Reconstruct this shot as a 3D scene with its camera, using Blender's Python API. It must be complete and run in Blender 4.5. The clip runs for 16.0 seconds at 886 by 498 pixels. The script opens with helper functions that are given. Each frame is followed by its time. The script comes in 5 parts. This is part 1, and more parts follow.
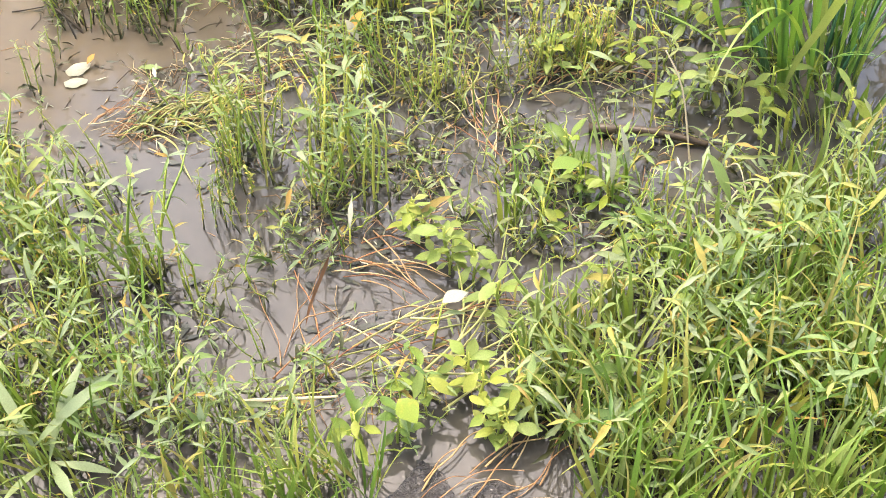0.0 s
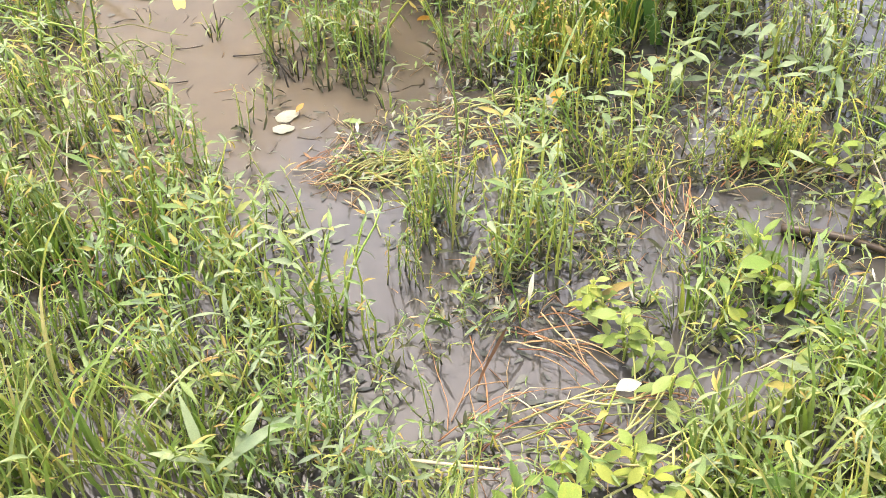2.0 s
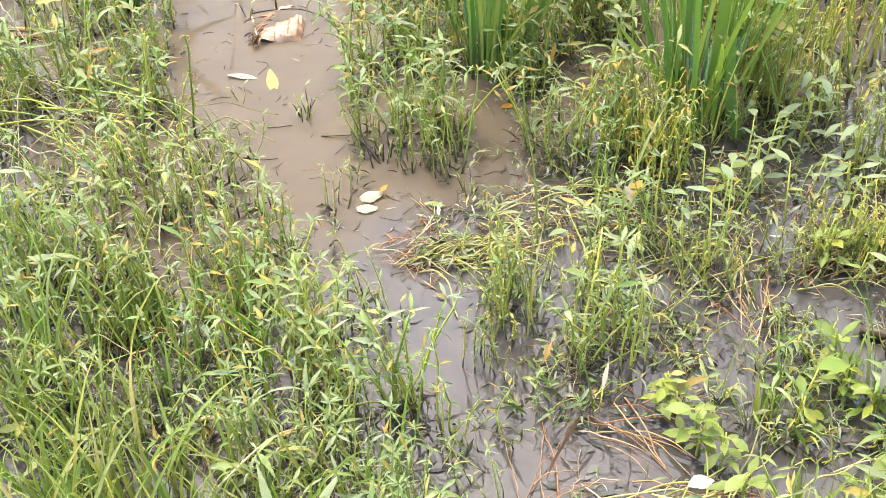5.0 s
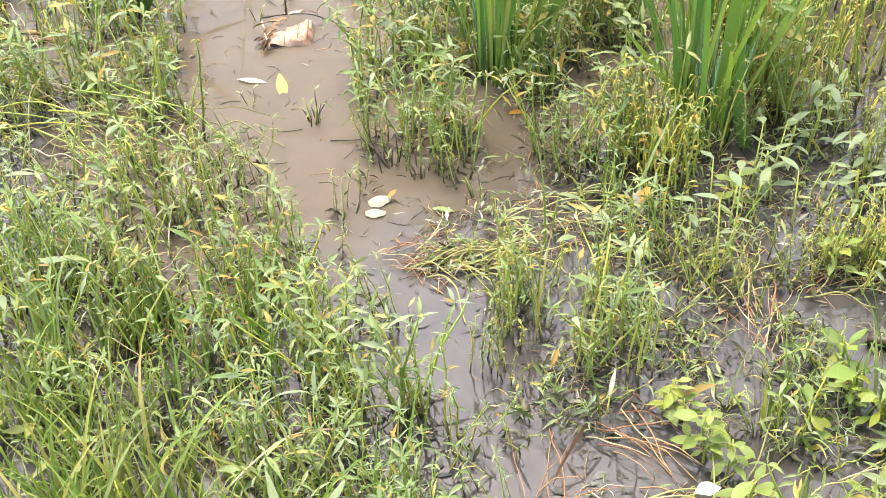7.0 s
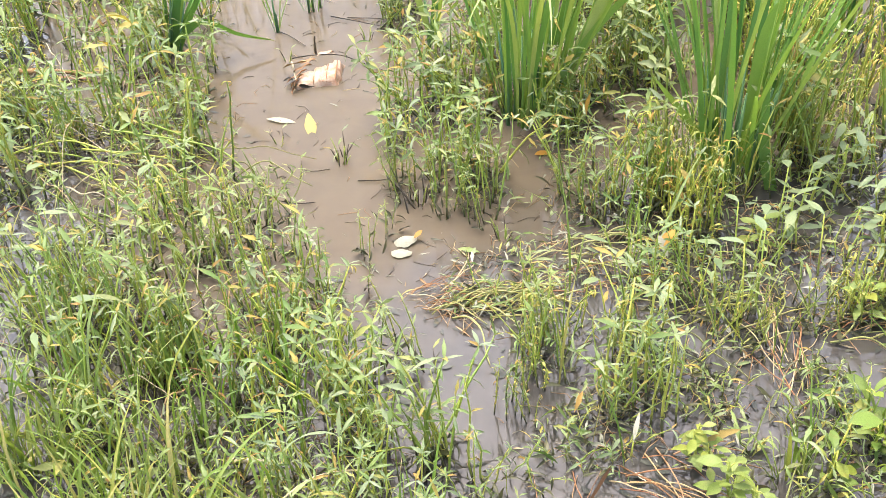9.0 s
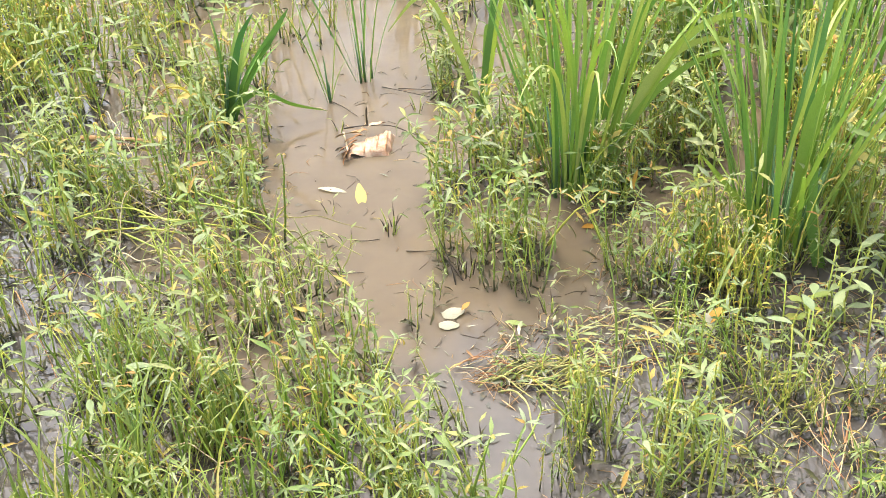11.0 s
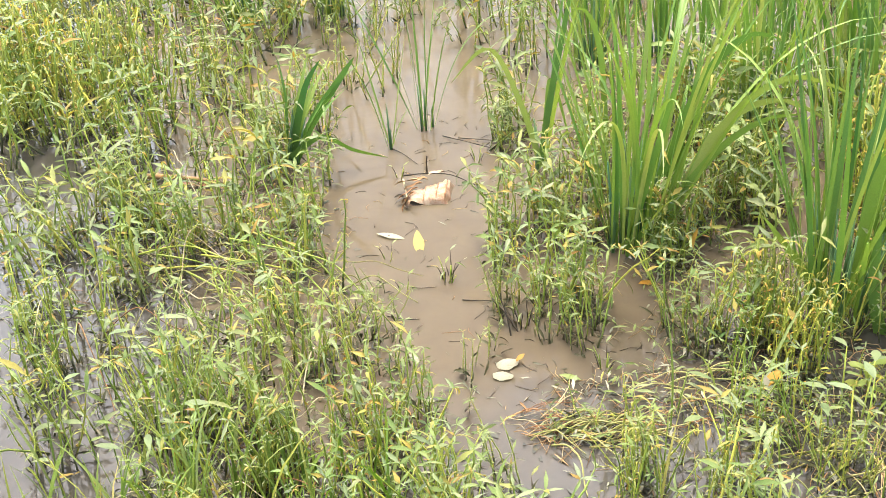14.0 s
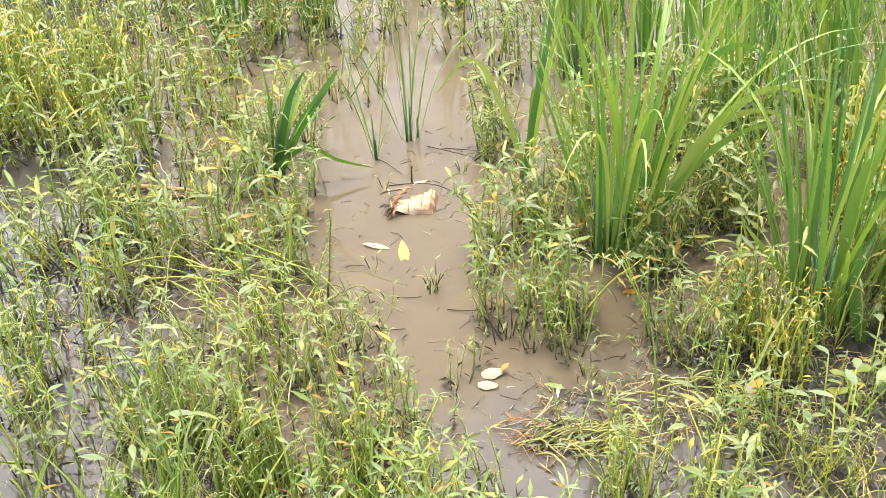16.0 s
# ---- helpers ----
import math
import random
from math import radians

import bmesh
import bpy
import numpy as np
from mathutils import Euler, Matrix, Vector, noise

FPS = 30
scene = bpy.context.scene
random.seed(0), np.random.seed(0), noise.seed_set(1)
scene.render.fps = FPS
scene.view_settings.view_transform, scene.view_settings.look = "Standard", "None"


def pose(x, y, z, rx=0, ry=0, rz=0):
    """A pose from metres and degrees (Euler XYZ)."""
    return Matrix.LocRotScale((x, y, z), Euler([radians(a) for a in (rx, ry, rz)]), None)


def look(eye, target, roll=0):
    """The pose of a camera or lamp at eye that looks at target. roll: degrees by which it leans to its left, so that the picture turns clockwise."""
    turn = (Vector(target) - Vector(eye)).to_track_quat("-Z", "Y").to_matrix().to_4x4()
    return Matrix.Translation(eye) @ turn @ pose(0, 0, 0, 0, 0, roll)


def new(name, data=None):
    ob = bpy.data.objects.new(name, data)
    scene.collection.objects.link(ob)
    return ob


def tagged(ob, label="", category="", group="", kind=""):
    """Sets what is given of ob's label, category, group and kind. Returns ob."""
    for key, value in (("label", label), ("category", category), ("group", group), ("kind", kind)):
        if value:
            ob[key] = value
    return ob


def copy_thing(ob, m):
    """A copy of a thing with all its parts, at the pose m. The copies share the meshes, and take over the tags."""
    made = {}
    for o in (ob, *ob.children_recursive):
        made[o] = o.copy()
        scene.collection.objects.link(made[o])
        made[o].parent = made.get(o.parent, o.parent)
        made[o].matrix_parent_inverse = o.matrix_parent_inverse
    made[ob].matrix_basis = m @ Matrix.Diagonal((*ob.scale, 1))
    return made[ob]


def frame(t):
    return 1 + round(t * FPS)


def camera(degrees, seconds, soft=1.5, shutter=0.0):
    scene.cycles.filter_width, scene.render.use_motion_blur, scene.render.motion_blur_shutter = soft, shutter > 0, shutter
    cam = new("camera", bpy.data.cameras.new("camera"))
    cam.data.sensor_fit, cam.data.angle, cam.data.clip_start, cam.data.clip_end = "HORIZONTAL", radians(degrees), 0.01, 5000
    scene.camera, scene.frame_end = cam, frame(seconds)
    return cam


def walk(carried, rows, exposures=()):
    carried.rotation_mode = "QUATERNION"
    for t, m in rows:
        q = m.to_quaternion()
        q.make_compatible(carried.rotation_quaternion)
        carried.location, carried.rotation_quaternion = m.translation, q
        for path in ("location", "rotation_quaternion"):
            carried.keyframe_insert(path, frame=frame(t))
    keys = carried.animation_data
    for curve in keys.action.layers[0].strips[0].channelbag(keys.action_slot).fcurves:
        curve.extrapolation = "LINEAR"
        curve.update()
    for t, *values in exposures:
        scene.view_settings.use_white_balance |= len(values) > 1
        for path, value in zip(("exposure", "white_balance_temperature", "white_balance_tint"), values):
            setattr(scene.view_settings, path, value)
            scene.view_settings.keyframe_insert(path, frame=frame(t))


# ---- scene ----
cam = camera(45.6, 16.0, soft=0.38)
PATH = [
    (0, (0.093, -0.046, 1.367), (0.485, 1.305, -0.055), -3.2),
    (0.5, (0.075, -0.042, 1.374), (0.386, 1.34, -0.038), -3.2),
    (1, (0.072, -0.035, 1.381), (0.311, 1.372, -0.02), -3.8),
    (1.5, (0.064, -0.032, 1.388), (0.251, 1.404, 0.009), -3.7),
    (2, (0.054, -0.029, 1.412), (0.177, 1.456, 0.078), -4.2),
    (2.5, (0.042, -0.035, 1.43), (0.134, 1.49, 0.139), -4.1),
    (3, (0.038, -0.038, 1.438), (0.096, 1.504, 0.166), -4.2),
    (3.5, (0.037, -0.043, 1.443), (0.069, 1.517, 0.193), -4.3),
    (4, (0.033, -0.047, 1.446), (0.065, 1.527, 0.212), -4.1),
    (4.5, (0.035, -0.047, 1.446), (0.052, 1.531, 0.218), -4.3),
    (4.7, (0.035, -0.047, 1.45), (0.047, 1.537, 0.23), -4.4),
    (7, (0.03, -0.052, 1.458), (0.029, 1.541, 0.249), -4.2),
    (7.5, (0.031, -0.048, 1.456), (0.022, 1.549, 0.251), -4.2),
    (8, (0.033, -0.049, 1.458), (0.012, 1.552, 0.259), -4.3),
    (8.5, (0.035, -0.052, 1.466), (0.0, 1.563, 0.287), -4.3),
    (9, (0.033, -0.056, 1.484), (-0.013, 1.575, 0.328), -4.7),
    (9.5, (0.03, -0.062, 1.495), (-0.044, 1.597, 0.381), -4.9),
    (11.8, (0.019, -0.064, 1.542), (-0.118, 1.642, 0.507), -4.8),
    (12, (0.014, -0.07, 1.535), (-0.122, 1.64, 0.507), -4.4),
    (12.5, (0.012, -0.077, 1.54), (-0.14, 1.632, 0.512), -4.7),
    (13, (0.004, -0.083, 1.546), (-0.177, 1.629, 0.527), -4.6),
    (13.5, (0.006, -0.081, 1.547), (-0.201, 1.643, 0.555), -4.3),
    (14, (0.001, -0.076, 1.55), (-0.207, 1.656, 0.573), -4.3),
    (14.5, (0.005, -0.071, 1.549), (-0.198, 1.663, 0.574), -4.2),
    (15, (0.002, -0.077, 1.55), (-0.199, 1.661, 0.582), -4.3),
    (15.5, (0.008, -0.077, 1.549), (-0.19, 1.662, 0.58), -4.5),
    (16, (0.006, -0.084, 1.553), (-0.176, 1.66, 0.591), -4.0),
]
walk(cam, [(t, look(eye, target, roll)) for t, eye, target, roll in PATH], exposures=[(0, 2.71, 7200, 10), (3, 2.71, 6900, 11), (9, 2.71, 6850, 11), (12, 2.71, 7450, 7), (16, 2.71, 7450, 7)])

# ---- sky, sun, exposure ----
SUN_ELEVATION, SUN_TURN = 73.0, -25.0
world = bpy.data.worlds.new("hazy_sky")
scene.world = world
world.use_nodes = True
wn = world.node_tree.nodes
sky = wn.new("ShaderNodeTexSky")
sky.sky_type, sky.sun_disc = "NISHITA", False
sky.sun_elevation, sky.sun_rotation = radians(SUN_ELEVATION), radians(SUN_TURN)
sky.air_density, sky.dust_density, sky.ozone_density = 1.0, 5.0, 0.6
wn["Background"].inputs["Strength"].default_value = 0.15
world.node_tree.links.new(sky.outputs[0], wn["Background"].inputs["Color"])
sun = new("sun", bpy.data.lights.new("sun", "SUN"))
sun.data.energy, sun.data.angle, sun.data.color = 0.62, radians(14), (1.0, 0.95, 0.86)
a, e = radians(SUN_TURN), radians(SUN_ELEVATION)
sun.matrix_world = look((math.sin(a) * math.cos(e) * 9, math.cos(a) * math.cos(e) * 9, math.sin(e) * 9), (0, 0, 0))


# ---- materials ----
class Nodes:
    """A small writer of node materials."""

    def __init__(self, name):
        self.mat = bpy.data.materials.new(name)
        self.mat.use_nodes = True
        self.tree = self.mat.node_tree
        self.bsdf = self.tree.nodes["Principled BSDF"]
        self.out = self.tree.nodes["Material Output"]

    def add(self, kind, **values):
        node = self.tree.nodes.new(kind)
        for key, value in values.items():
            node.inputs[key.replace("_", " ")].default_value = value
        return node

    def link(self, a, b):
        self.tree.links.new(a, b)

    def ramp(self, fac, stops, constant=False):
        node = self.tree.nodes.new("ShaderNodeValToRGB")
        el = node.color_ramp.elements
        while len(el) < len(stops):
            el.new(0.5)
        for item, (at, col) in zip(el, stops):
            item.position, item.color = at, (*col, 1)
        if constant:
            node.color_ramp.interpolation = "CONSTANT"
        self.link(fac, node.inputs[0])
        return node.outputs[0]

    def mix(self, fac, a, b, blend="MIX"):
        node = self.tree.nodes.new("ShaderNodeMix")
        node.data_type, node.blend_type = "RGBA", blend
        for sock, value in ((node.inputs[0], fac), (node.inputs[6], a), (node.inputs[7], b)):
            if isinstance(value, bpy.types.NodeSocket):
                self.link(value, sock)
            else:
                sock.default_value = value if isinstance(value, (int, float)) else (*value, 1)
        return node.outputs[2]

    def noise(self, scale, detail=4.0, rough=0.6, distortion=0.0, vector=None):
        node = self.add("ShaderNodeTexNoise", Scale=scale, Detail=detail, Roughness=rough, Distortion=distortion)
        if vector is None:
            vector = self.add("ShaderNodeTexCoord").outputs["Object"]
        self.link(vector, node.inputs["Vector"])
        return node.outputs[0]

    def bump(self, height, strength, distance):
        node = self.add("ShaderNodeBump", Strength=strength, Distance=distance)
        self.link(height, node.inputs["Height"])
        self.link(node.outputs[0], self.bsdf.inputs["Normal"])


def plant(name, stops, per_island=False, rough=0.55, through_light=0.33, spots=0.35, spot_colour=(0.15, 0.105, 0.03), grain=60.0, tone=(0.235, 0.25, 0.082)):
    """Leaf or stem surface: its colour varies from leaf to leaf, with blotches and fine grain on each."""
    n = Nodes(name)
    if per_island:
        rnd = n.add("ShaderNodeNewGeometry").outputs["Random Per Island"]
    else:
        rnd = n.add("ShaderNodeObjectInfo").outputs["Random"]
    base = n.ramp(rnd, stops)
    place = n.add("ShaderNodeNewGeometry").outputs["Position"]
    broad = n.noise(3.0, 3.0, vector=place)
    base = n.mix(n.ramp(broad, [(0.35, (0.0,) * 3), (0.7, (0.42,) * 3)]), base, tone)
    blotch = n.ramp(n.noise(grain, 3.0, 0.7, vector=place), [(0.56, (0,) * 3), (0.72, (spots,) * 3)])
    base = n.mix(blotch, base, spot_colour)
    fine = n.noise(420.0, 2.0, vector=place)
    base = n.mix(0.5, base, n.ramp(fine, [(0.3, (0.35,) * 3), (0.75, (0.62,) * 3)]), "OVERLAY")
    n.link(base, n.bsdf.inputs["Base Color"])
    n.bsdf.inputs["Roughness"].default_value = rough
    n.bsdf.inputs["IOR"].default_value = 1.33
    n.bump(fine, 0.25, 0.001)
    if through_light:
        trans = n.add("ShaderNodeBsdfTranslucent")
        n.link(n.mix(1.0, base, (1.05, 1.05, 0.5), "MULTIPLY"), trans.inputs["Color"])
        both = n.add("ShaderNodeMixShader", Fac=through_light)
        n.link(n.bsdf.outputs[0], both.inputs[1])
        n.link(trans.outputs[0], both.inputs[2])
        n.link(both.outputs[0], n.out.inputs[0])
    return n.mat


WEED = [(0.0, (0.062, 0.122, 0.032)), (0.25, (0.115, 0.190, 0.054)), (0.45, (0.142, 0.205, 0.084)), (0.78, (0.165, 0.212, 0.138)), (0.88, (0.215, 0.235, 0.065)), (0.94, (0.290, 0.225, 0.050)), (1.0, (0.240, 0.120, 0.035))]
WITHER = [(0.0, (0.209, 0.246, 0.044)), (0.35, (0.312, 0.312, 0.067)), (0.65, (0.386, 0.335, 0.074)), (0.87, (0.372, 0.238, 0.044)), (1.0, (0.253, 0.126, 0.030))]
GRASS = [(0.0, (0.045, 0.105, 0.014)), (0.3, (0.105, 0.195, 0.026)), (0.55, (0.165, 0.245, 0.052)), (0.75, (0.195, 0.250, 0.095)), (0.9, (0.245, 0.265, 0.045)), (1.0, (0.300, 0.250, 0.095))]
RICE = [(0.0, (0.036, 0.118, 0.032)), (0.3, (0.105, 0.220, 0.050)), (0.8, (0.205, 0.290, 0.066)), (1.0, (0.230, 0.270, 0.105))]
BROAD = [(0.0, (0.045, 0.100, 0.014)), (0.4, (0.100, 0.170, 0.024)), (0.8, (0.150, 0.205, 0.050)), (1.0, (0.205, 0.225, 0.040))]
STRAW = [(0.0, (0.119, 0.052, 0.023)), (0.4, (0.223, 0.126, 0.055)), (0.75, (0.312, 0.223, 0.104)), (1.0, (0.409, 0.349, 0.223))]
STEM = [(0.0, (0.110, 0.190, 0.022)), (0.5, (0.260, 0.330, 0.045)), (1.0, (0.380, 0.370, 0.060))]
leaf_green = plant("weed_leaf", WEED)
leaf_many = plant("weed_leaf_mass", WEED, per_island=True)
leaf_withered = plant("withered_leaf", WITHER, per_island=False)
withered_many = plant("withered_leaf_mass", WITHER, per_island=True)
stem_green = plant("weed_stem", STEM, through_light=0.0, rough=0.5)
stem_many = plant("weed_stem_mass", STEM, per_island=True, through_light=0.0, rough=0.5)
# mud on stem feet, and shade in the weed gaps put into low leaves
mud_and_shade = plant("mud_and_gap_shade", [(0.0, (0.012, 0.012, 0.007)), (1.0, (0.050, 0.056, 0.018))], through_light=0.0, rough=0.4, tone=(0.031, 0.025, 0.015))
grass_green = plant("grass_blade", GRASS, spots=0.2)
grass_many = plant("grass_blade_mass", GRASS, per_island=True, spots=0.2)
rice_green = plant("rice_blade", RICE, spots=0.15, through_light=0.30, rough=0.45, tone=(0.160, 0.240, 0.052))
rice_many = plant("rice_blade_mass", RICE, per_island=True, spots=0.15, through_light=0.30, rough=0.45, tone=(0.160, 0.240, 0.052))
rice_culm = plant("rice_sheath", [(0.0, (0.028, 0.090, 0.045)), (1.0, (0.075, 0.150, 0.050))], spots=0.2, through_light=0.0, rough=0.5, tone=(0.06, 0.12, 0.045))
broad_green = plant("broad_leaf", BROAD, spots=0.3, rough=0.48)
straw_dry = plant("dry_straw", STRAW, through_light=0.0, rough=0.75, spots=0.4, spot_colour=(0.074, 0.037, 0.019), tone=(0.223, 0.136, 0.068))
straw_pale = plant("bleached_straw", [(0.0, (0.300, 0.245, 0.150)), (1.0, (0.420, 0.365, 0.250))], through_light=0.0, rough=0.7, spots=0.3, spot_colour=(0.16, 0.10, 0.05), tone=(0.36, 0.30, 0.19))
straw_red = plant("rusty_straw", [(0.0, (0.124, 0.043, 0.019)), (0.5, (0.223, 0.093, 0.037)), (1.0, (0.279, 0.161, 0.081))], through_light=0.0, rough=0.7, spots=0.3, tone=(0.223, 0.136, 0.068))
straw_many = plant("dry_straw_mass", STRAW, per_island=True, through_light=0.0, rough=0.7, tone=(0.223, 0.136, 0.068))
runner_skin = plant("runner_skin", [(0.0, (0.081, 0.093, 0.019)), (0.6, (0.161, 0.155, 0.037)), (1.0, (0.223, 0.186, 0.062))], through_light=0.0, rough=0.5)
runner_pale = plant("runner_pale", [(0.0, (0.200, 0.210, 0.060)), (1.0, (0.320, 0.290, 0.130))], through_light=0.0, rough=0.5)
twig_dark = plant("wet_twig", [(0.0, (0.012, 0.010, 0.007)), (1.0, (0.046, 0.031, 0.019))], through_light=0.0, rough=0.4, tone=(0.031, 0.025, 0.015))
yellow_leaf = plant("yellow_leaf", [(0.0, (0.270, 0.200, 0.055)), (1.0, (0.320, 0.250, 0.080))], spots=0.5)
orange_leaf = plant("orange_leaf", [(0.0, (0.310, 0.118, 0.012)), (1.0, (0.341, 0.167, 0.019))], spots=0.5)
pale_leaf = plant("bleached_leaf", [(0.0, (0.262, 0.262, 0.205)), (1.0, (0.310, 0.300, 0.235))], spots=0.25, tone=(0.310, 0.298, 0.223))
lime_leaf = plant("lime_leaf", [(0.0, (0.115, 0.195, 0.020)), (1.0, (0.205, 0.230, 0.027))], spots=0.4, spot_colour=(0.30, 0.24, 0.04))
glaucous = plant("blue_green_leaf", [(0.0, (0.105, 0.165, 0.085)), (1.0, (0.160, 0.215, 0.120))], spots=0.15, rough=0.45)
grey_leaf = plant("drowned_leaf", [(0.0, (0.030, 0.033, 0.024)), (0.35, (0.090, 0.098, 0.068)), (0.7, (0.190, 0.200, 0.150)), (1.0, (0.290, 0.285, 0.220))], per_island=True, through_light=0.0, rough=0.4, tone=(0.062, 0.062, 0.043))

# dark colour of leaf reflections, put on flat leaf shapes
leaf_reflection = plant("leaf_reflection", [(0.0, (0.016, 0.019, 0.016)), (0.6, (0.034, 0.038, 0.031)), (1.0, (0.070, 0.074, 0.058))], per_island=True, through_light=0.0, rough=0.15, tone=(0.055, 0.058, 0.048))


def water_surface():
    n = Nodes("muddy_water")
    place = n.add("ShaderNodeNewGeometry").outputs["Position"]
    split = n.add("ShaderNodeSeparateXYZ")
    n.link(place, split.inputs[0])
    slant = n.add("ShaderNodeMath")
    slant.operation = "MULTIPLY_ADD"
    n.link(split.outputs[0], slant.inputs[0])
    slant.inputs[1].default_value = -0.5
    n.link(split.outputs[1], slant.inputs[2])
    wander = n.add("ShaderNodeMath")
    wander.operation = "MULTIPLY_ADD"
    n.link(n.noise(2.2, 3.0, vector=place), wander.inputs[0])
    wander.inputs[1].default_value = 0.8
    n.link(slant.outputs[0], wander.inputs[2])
    silt = n.add("ShaderNodeMapRange")
    silt.interpolation_type = "SMOOTHSTEP"
    n.link(wander.outputs[0], silt.inputs[0])
    silt.inputs[1].default_value, silt.inputs[2].default_value = 2.05, 2.6
    edge = n.add("ShaderNodeMath")
    edge.operation = "MULTIPLY_ADD"
    n.link(n.noise(3.1, 3.0, vector=place), edge.inputs[0])
    edge.inputs[1].default_value = 0.5
    lie = n.add("ShaderNodeMath")
    lie.operation = "MULTIPLY_ADD"
    n.link(split.outputs[1], lie.inputs[0])
    lie.inputs[1].default_value = 0.45
    n.link(split.outputs[0], lie.inputs[2])
    n.link(lie.outputs[0], edge.inputs[2])
    shore = n.add("ShaderNodeMapRange")
    shore.interpolation_type = "SMOOTHSTEP"
    n.link(edge.outputs[0], shore.inputs[0])
    shore.inputs[1].default_value, shore.inputs[2].default_value = 0.15, 0.55
    muddy = n.add("ShaderNodeMath")
    muddy.operation = "MULTIPLY"
    n.link(silt.outputs[0], muddy.inputs[0])
    n.link(shore.outputs[0], muddy.inputs[1])
    cloud = n.noise(9.0, 4.0, 0.6, 0.6, vector=place)
    settled = n.ramp(cloud, [(0.3, (0.033, 0.031, 0.028)), (0.7, (0.047, 0.044, 0.040))])
    stirred = n.ramp(cloud, [(0.3, (0.066, 0.054, 0.038)), (0.7, (0.082, 0.067, 0.047))])
    n.link(n.mix(muddy.outputs[0], settled, stirred), n.bsdf.inputs["Base Color"])
    n.bsdf.inputs["Roughness"].default_value = 0.008
    gloss = n.add("ShaderNodeMapRange")
    n.link(muddy.outputs[0], gloss.inputs[0])
    gloss.inputs[3].default_value, gloss.inputs[4].default_value = 0.60, 0.09
    n.link(gloss.outputs[0], n.bsdf.inputs["Specular IOR Level"])
    n.bsdf.inputs["IOR"].default_value = 1.36
    n.bsdf.inputs["Subsurface Weight"].default_value = 0.4
    n.bsdf.inputs["Subsurface Radius"].default_value = (0.10, 0.085, 0.07)
    n.bsdf.inputs["Subsurface Scale"].default_value = 1.0
    waves = n.add("ShaderNodeBump", Distance=0.01)
    n.link(n.ramp(silt.outputs[0], [(0.0, (0.045,) * 3), (1.0, (0.07,) * 3)]), waves.inputs["Strength"])
    n.link(n.noise(16.0, 2.0, 0.5, vector=place), waves.inputs["Height"])
    n.link(waves.outputs[0], n.bsdf.inputs["Normal"])
    return n.mat


def mud_surface():
    n = Nodes("wet_mud")
    place = n.add("ShaderNodeNewGeometry").outputs["Position"]
    lumps = n.noise(70.0, 5.0, 0.65, 0.8, vector=place)
    base = n.ramp(n.noise(6.0, 4.0, vector=place), [(0.3, (0.028, 0.026, 0.026)), (0.7, (0.062, 0.058, 0.056))])
    base = n.mix(n.ramp(lumps, [(0.4, (0,) * 3), (0.7, (0.6,) * 3)]), base, (0.085, 0.080, 0.080))
    n.link(base, n.bsdf.inputs["Base Color"])
    n.bsdf.inputs["Roughness"].default_value = 0.16
    n.bump(lumps, 1.0, 0.02)
    return n.mat


def stained_pack():
    n = Nodes("stained_pale_fibre")
    streak = n.noise(45.0, 4.0, 0.7)
    base = n.ramp(n.noise(30.0, 4.0, 0.7, 1.0), [(0.36, (0.27, 0.215, 0.155)), (0.50, (0.245, 0.175, 0.12)), (0.60, (0.20, 0.11, 0.06)), (0.72, (0.13, 0.058, 0.03))])
    base = n.mix(n.ramp(streak, [(0.5, (0,) * 3), (0.75, (0.7,) * 3)]), base, (0.23, 0.10, 0.05))
    n.link(base, n.bsdf.inputs["Base Color"])
    n.bsdf.inputs["Roughness"].default_value = 0.7
    n.bump(streak, 0.5, 0.004)
    return n.mat


water_mat, mud_mat, pack_mat = water_surface(), mud_surface(), stained_pack()

# ---- geometry helpers ----
RNG = random.Random(11)


def tube(points, radii, sides=5):
    """A bent round bar through the points, closed at both ends."""
    verts, faces, count = [], [], len(points)
    for i, p in enumerate(points):
        p = Vector(p)
        ahead = (Vector(points[min(i + 1, count - 1)]) - Vector(points[max(i - 1, 0)])).normalized()
        side = ahead.cross(Vector((0.31, 0.17, 0.93)))
        side = side.normalized() if side.length > 1e-4 else Vector((1, 0, 0))
        over = side.cross(ahead)
        for k in range(sides):
            turn = 2 * math.pi * k / sides
            verts.append(p + radii[i] * (math.cos(turn) * side + math.sin(turn) * over))
        if i:
            o = (i - 1) * sides
            faces += [(o + k, o + (k + 1) % sides, o + sides + (k + 1) % sides, o + sides + k) for k in range(sides)]
    faces.append(tuple(range(sides - 1, -1, -1)))
    faces.append(tuple(range((count - 1) * sides, count * sides)))
    return verts, faces


